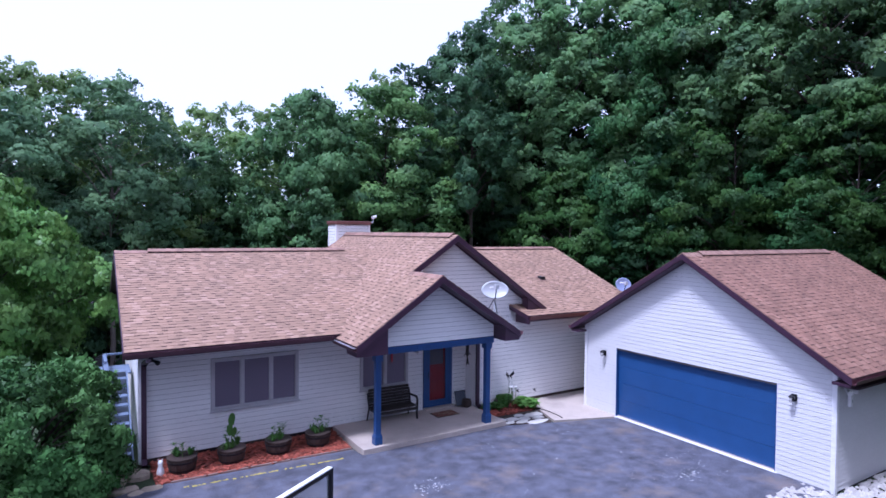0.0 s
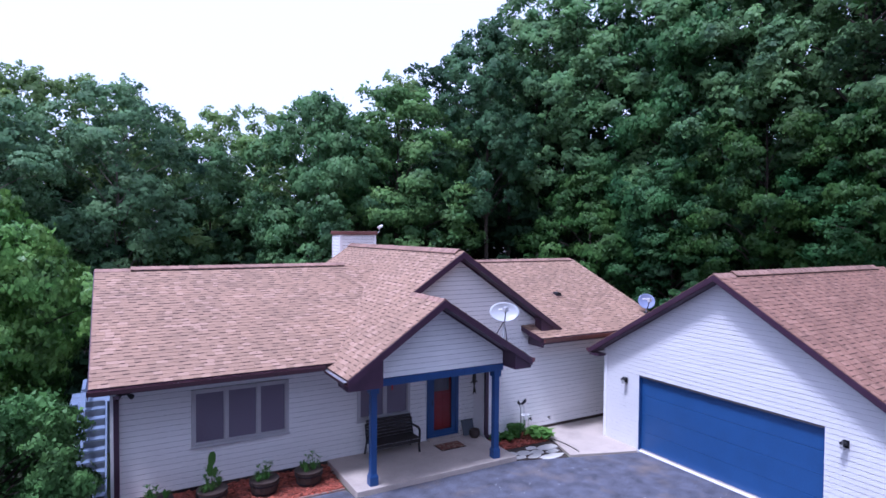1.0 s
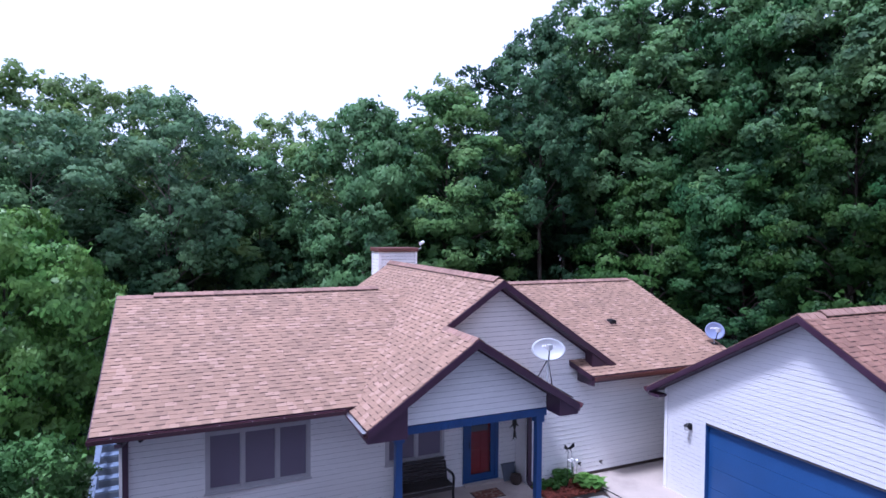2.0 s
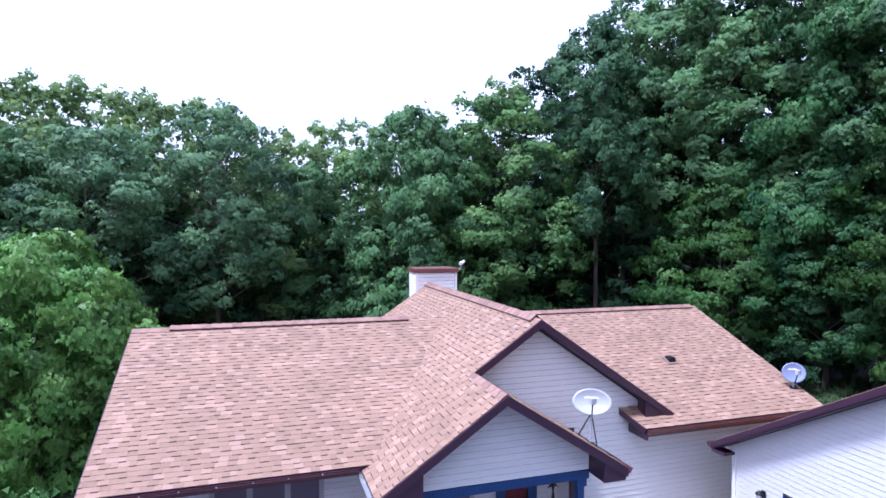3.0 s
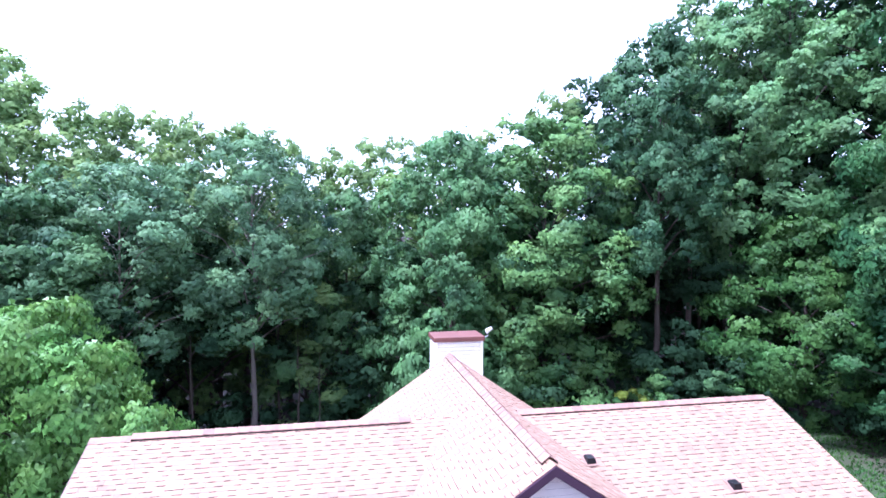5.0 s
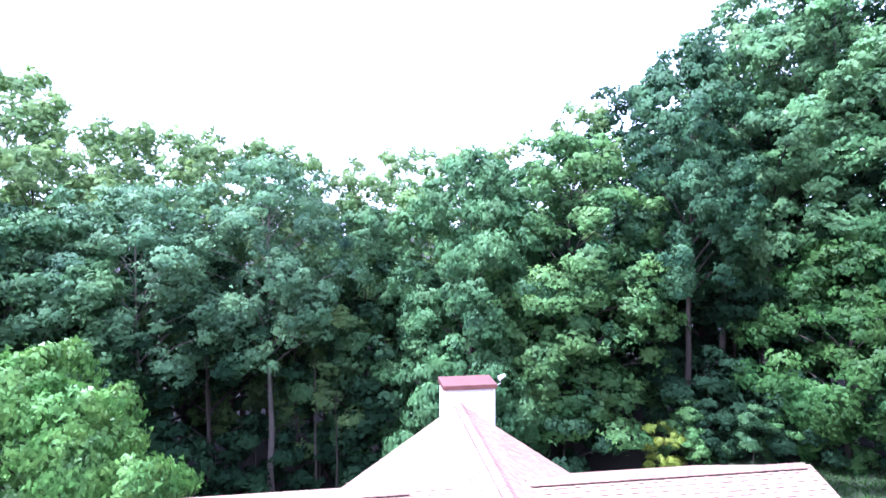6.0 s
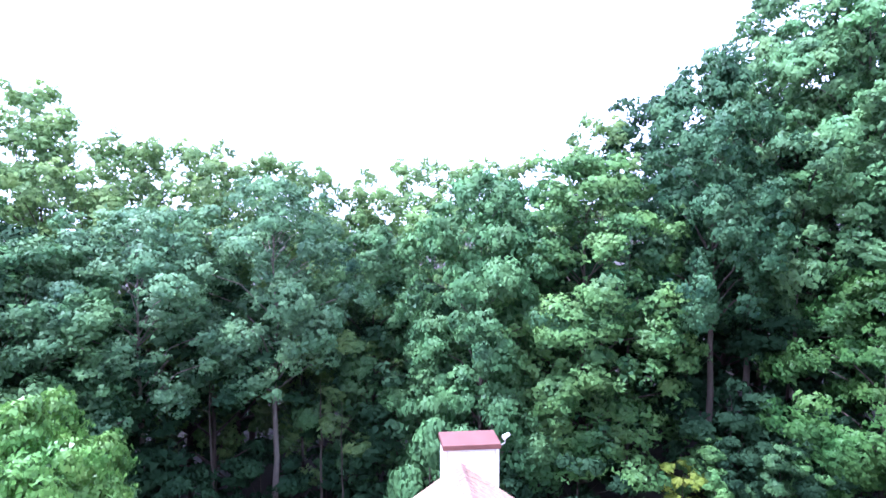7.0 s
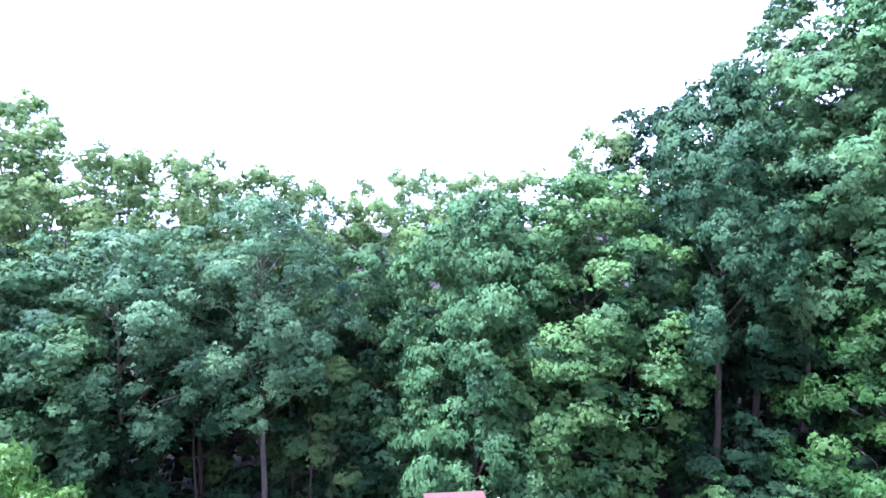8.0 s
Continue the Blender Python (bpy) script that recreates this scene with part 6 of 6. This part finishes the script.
for j in range(7):
    x, y, h = 11.45 + rng5.uniform(-0.14, 0.14), 14.8 + rng5.uniform(-0.1, 0.1), rng5.uniform(0.5, 0.68)
    part("stem", tube(bmesh.new(), (x, y, 0.03), (x, y, h), 0.006, sides=5), GREEN_PLANT, fl)
    part("bloom", lathe(bmesh.new(), [(0.01, -0.02), (0.05, 0.0), (0.045, 0.02), (0.01, 0.03)], (x, y, h), 9), WHITE_GLAZE, fl)
bf = thing("butterfly_stake", (11.1, 14.6, 0.03), "dark metal butterfly on a thin garden stake", "garden stake")
part("rod", tube(bmesh.new(), (11.1, 14.6, 0.0), (11.12, 14.6, 1.12), 0.008, sides=6), DARK_METAL, bf)
for s in (-1, 1):
    part("wing", prism([(11.12, 14.6, 1.1), (11.12 + 0.14 * s, 14.55, 1.25), (11.12 + 0.17 * s, 14.55, 1.14), (11.12 + 0.06 * s, 14.58, 1.07), (11.12 + 0.1 * s, 14.56, 0.99)], (0, 0.008, 0)), DARK_METAL, bf)
part("ring", tube(bmesh.new(), (11.24, 14.6, 0.75), (11.24, 14.6, 1.0), 0.008, sides=6), GREY_METAL, bf)
for x, z in ((11.82, 0.42), (12.55, 0.36)):
    hb = thing("hose_bib", (x, GABLE_Y - 0.03, z), "small dark outdoor tap on the wall", "tap", "taps on the wall")
    part("flange", tube(bmesh.new(), (x, GABLE_Y - 0.036, z), (x, GABLE_Y - 0.048, z), 0.03, sides=10), DARK_METAL, hb)
    part("spout", tube(bmesh.new(), (x, GABLE_Y - 0.04, z), (x, GABLE_Y - 0.13, z - 0.03), 0.016, sides=8), DARK_METAL, hb)
    part("wheel", tube(bmesh.new(), (x, GABLE_Y - 0.09, z + 0.03), (x, GABLE_Y - 0.09, z + 0.045), 0.035, sides=10), DARK_METAL, hb)
hose = thing("garden_hose", (12.0, 13.2, 0.03), "thin dark hose lying across the walk's edge", "hose")
bmh = bmesh.new()
hp = [(11.95 + 0.02 * i - 0.0012 * i * i, 14.25 - 0.075 * i, 0.045) for i in range(17)]
for a, b in zip(hp, hp[1:]):
    tube(bmh, a, b, 0.012, sides=6)
part("tubing", bmh, DARK_METAL, hose)

# gravel along the garage corner
rg = random.Random(31)
gv_, gf_ = [], []
for _ in range(900):
    x, y = rg.uniform(12.15, 17.5), rg.uniform(4.9, 6.2)
    if y > 6.9 - 0.55 * (x - 12.1) and x < 13.4 and y > 6.3:
        continue
    if x < 13.5:
        y = rg.uniform(5.0, 6.9)
    r = rg.uniform(0.04, 0.10)
    k = len(gv_)
    for j, (px, py, pz_) in enumerate(((1, 0, 0), (0, 1, 0), (-1, 0, 0), (0, -1, 0), (0, 0, 0.75), (0, 0, -0.5))):
        gv_.append((x + px * r * rg.uniform(0.7, 1.3), y + py * r * rg.uniform(0.7, 1.3), 0.0 + pz_ * r))
    gf_ += [(k, k + 1, k + 4), (k + 1, k + 2, k + 4), (k + 2, k + 3, k + 4), (k + 3, k, k + 4), (k + 1, k, k + 5), (k + 2, k + 1, k + 5), (k + 3, k + 2, k + 5), (k, k + 3, k + 5)]
tagged(part("gravel", (gv_, gf_), GRAVEL, None), "loose white stones along the garage corner", "gravel", kind="stuff")

# worn yellow line and pale splashes on the drive
ry = random.Random(17)
for i in range(22):
    x0 = 1.45 + i * 0.165 + ry.uniform(-0.03, 0.03)
    y0 = 13.74 - 0.066 * (x0 - 1.5) + ry.gauss(0, 0.008)
    w = ry.uniform(0.07, 0.2)
    rim = [(x0 + w * (j / 5 + ry.uniform(-0.05, 0.05)), y0 - ry.uniform(0.012, 0.05), 0.001) for j in range(6)]
    rim += [(x0 + w * (j / 5 + ry.uniform(-0.05, 0.05)), y0 + ry.uniform(0.008, 0.045), 0.001) for j in range(5, -1, -1)]
    tagged(part("line_mark", prism(rim, (0, 0, 0.004 + 0.0006 * (i % 2))), PAINT_YELLOW, None),
           "worn yellow paint patch on the asphalt", "paint mark", "worn yellow line")
sv, sf = [], []
def splash(x, y, r, n):
    for _ in range(n):
        px, py, rr = x + ry.gauss(0, r), y + ry.gauss(0, r * 0.6), ry.uniform(0.004, 0.009) / (0.25 + 0.75 * ry.random())
        k = len(sv)
        m = 6
        pts_ = [(px + rr * ry.uniform(0.5, 1.4) * math.cos(6.283 * j / m), py + rr * ry.uniform(0.5, 1.4) * math.sin(6.283 * j / m)) for j in range(m)]
        sv.extend([(a, b, 0.0045) for a, b in pts_])
        sf.append(tuple(range(k, k + m)))
for x, y, r, n in ((5.9, 11.2, 0.18, 26), (6.35, 10.95, 0.12, 22), (6.25, 11.35, 0.1, 8), (11.6, 8.6, 0.16, 30), (11.15, 8.7, 0.15, 10), (9.5, 11.4, 0.3, 4), (8.9, 12.4, 0.35, 5), (11.3, 12.2, 0.2, 7), (12.2, 9.4, 0.3, 9), (9.2, 10.2, 0.8, 7), (12.6, 8.2, 0.2, 12), (8.0, 9.9, 0.5, 5), (6.1, 11.0, 0.25, 50), (11.7, 8.5, 0.2, 50), (12.5, 9.0, 0.4, 24), (10.4, 9.4, 0.9, 20), (9.9, 12.1, 0.6, 12)):
    splash(x, y, r, n)
tagged(part("paint_splashes", (sv, sf), SPECK, None), "pale dried splashes on the asphalt", "splash marks", kind="stuff")

# ---- basketball backboard by the drive ----
hoop = thing("basketball_hoop", (1.55, 5.2, 0), "freestanding basketball hoop with a clear framed board", "basketball hoop")
A, d1 = Vector((1.60, 5.22, 3.40)), Vector((-0.51, -0.342, 0)).normalized()
nb = Vector((d1.y, -d1.x, 0))
bw, bh = 1.30, 0.80
cor = [A, A + d1 * bw, A + d1 * bw - Vector((0, 0, bh)), A - Vector((0, 0, bh))]
bfm = bmesh.new()
for a, b in zip(cor, cor[1:] + cor[:1]):
    beam(bfm, a + (a - b).normalized() * 0.02, b, 0.045, 0.04, up=nb)
part("board_frame", bfm, DARK_METAL, hoop)
part("edge_strip", beam(bmesh.new(), cor[0] + Vector((0, 0, 0.026)), cor[1] + Vector((0, 0, 0.026)), 0.05, 0.012), WHITE_TRIM, hoop, "white top strip")
bd = part("board", prism([c + (sum(cor, Vector()) / 4 - c) * 0.03 for c in cor], nb * 0.012), ACRYLIC, hoop, "clear acrylic board")
bd.visible_shadow = False
mid = A + d1 * bw / 2 - Vector((0, 0, bh * 0.6))
base_pt = Vector((mid.x, mid.y, 0)) - nb * 0.9
part("pole", tube(bmesh.new(), base_pt, base_pt + Vector((0, 0, 2.7)), 0.05), DARK_METAL, hoop)
part("arm", beam(bmesh.new(), base_pt + Vector((0, 0, 2.68)), mid - nb * 0.03, 0.06, 0.06), DARK_METAL, hoop)
rim_c = mid + nb * 0.35 - Vector((0, 0, 0.1))
rbm = bmesh.new()
for i in range(20):
    a0, a1 = 2 * math.pi * i / 20, 2 * math.pi * (i + 1) / 20
    tube(rbm, rim_c + Vector((0.22 * math.cos(a0), 0.22 * math.sin(a0), 0)), rim_c + Vector((0.22 * math.cos(a1), 0.22 * math.sin(a1), 0)), 0.01, sides=6, caps=False)
part("rim", rbm, MAROON_RED, hoop)
part("base", boxed(base_pt.x - 0.4, base_pt.x + 0.4, base_pt.y - 0.4, base_pt.y + 0.4, 0.0, 0.16, bevel=0.04), DARK_METAL, hoop)

# ---- stair and deck at the side of the house ----
stair = thing("side_stair", (0.3, 17, 0), "blue-grey painted wooden stair climbing to a side deck", "stair")
SX0, SX1, SR = -0.02, 0.62, 0.10
for i in range(9):
    y, z = 15.95 + 0.27 * i, 0.16 + 0.175 * i
    part("tread", boxed(SX0 + 0.04, SX1 - 0.04, y, y + 0.28, z - 0.035, z, bevel=0.006), GREY_WOOD, stair)
    part("riser", boxed(SX0 + 0.05, SX1 - 0.05, y + 0.255, y + 0.275, z + 0.002, z + 0.135), SLATE, stair)
for x in (SX0, SX1 - 0.035):
    part("stringer", beam(bmesh.new(), (x + 0.018, 15.8, -0.05), (x + 0.018, 18.45, 1.62), 0.036, 0.24), GREY_WOOD, stair)
part("handrail", beam(bmesh.new(), (SR, 15.95, 0.80), (SR, 18.4, 1.95), 0.11, 0.05), GREY_WOOD, stair)
for y, z0, z1 in ((16.0, 0.1, 0.86), (17.2, 0.85, 1.5)):
    part("baluster", boxed(SR - 0.03, SR + 0.03, y, y + 0.06, z0, z1), GREY_WOOD, stair)
deck_t = thing("side_deck", (-0.3, 20, 1.6), "small weathered blue-grey wooden deck with posts", "deck")
for i in range(6):
    part("board", boxed(-0.2, 0.72, 18.4 + 0.2 * i, 18.59 + 0.2 * i, 1.62, 1.655), GREY_WOOD, deck_t)
for x, y in ((0.10, 18.42), (0.10, 19.5), (0.6, 19.5)):
    part("post", boxed(x - 0.06, x + 0.06, y - 0.06, y + 0.06, -1.6, 1.98 if x < 0.5 else 1.6), GREY_WOOD, deck_t)
part("top_rail", boxed(0.06, 0.72, 19.46, 19.54, 1.982, 2.03), GREY_WOOD, deck_t)
part("top_rail", boxed(0.06, 0.14, 18.38, 19.458, 1.982, 2.03), GREY_WOOD, deck_t)

# ---- lawn corner behind the garage ----
tank = thing("gas_tank", (21.6, 18.5, 0), "white horizontal gas tank on low legs", "gas tank")
tb = bmesh.new()
prof = [(0.02, -0.95), (0.22, -0.92), (0.38, -0.80), (0.45, -0.6), (0.45, 0.6), (0.38, 0.80), (0.22, 0.92), (0.02, 0.95)]
lathe(tb, prof, (0, 0, 0), 22)
bmesh.ops.transform(tb, matrix=pose(21.5, 18.5, 0.62, 0, 90, 0), verts=tb.verts[:])
part("vessel", tb, WHITE_TRIM, tank, smooth=True)
part("valve_dome", lathe(bmesh.new(), [(0.13, 0), (0.13, 0.1), (0.1, 0.15), (0.03, 0.17)], (21.5, 18.5, 1.05), 14), WHITE_TRIM, tank)
for x in (21.0, 22.0):
    part("leg", boxed(x - 0.06, x + 0.06, 18.25, 18.75, -0.1, 0.3), CONCRETE, tank)
rg2 = random.Random(5)
for i in range(46):
    x, y = rg2.uniform(23.6, 28), rg2.uniform(19.9, 20.6)
    tagged(stone("border_stone", x, y, ground_z(x, y) - 0.03, rg2.uniform(0.1, 0.2), rg2.uniform(0.08, 0.16), rg2.uniform(0.08, 0.16), 300 + i, GRAVEL if i % 3 else STONE), "pale rough stone of a lawn border", "stone", "stones of the lawn border")

# grass blades on the lawn beside the garage
gr = np.random.default_rng(8)
gn = 9000
gx, gy = gr.uniform(22, 32, gn), gr.uniform(14.5, 31, gn)
gh, ga = gr.uniform(0.06, 0.16, gn), gr.uniform(0, 6.28, gn)
gz = np.array([ground_z(a, b) for a, b in zip(gx, gy)])
blade = np.stack([np.stack([gx - 0.05 * np.cos(ga), gy - 0.05 * np.sin(ga), gz], 1), np.stack([gx + 0.05 * np.cos(ga), gy + 0.05 * np.sin(ga), gz], 1), np.stack([gx + gr.normal(0, 0.05, gn), gy + gr.normal(0, 0.05, gn), gz + gh], 1)], 1).reshape(-1, 3)
tagged(part("grass", (blade.tolist(), np.arange(3 * gn).reshape(-1, 3).tolist()), LEAF_OLIVE, None), "short green lawn grass beside the garage", "grass", kind="stuff")
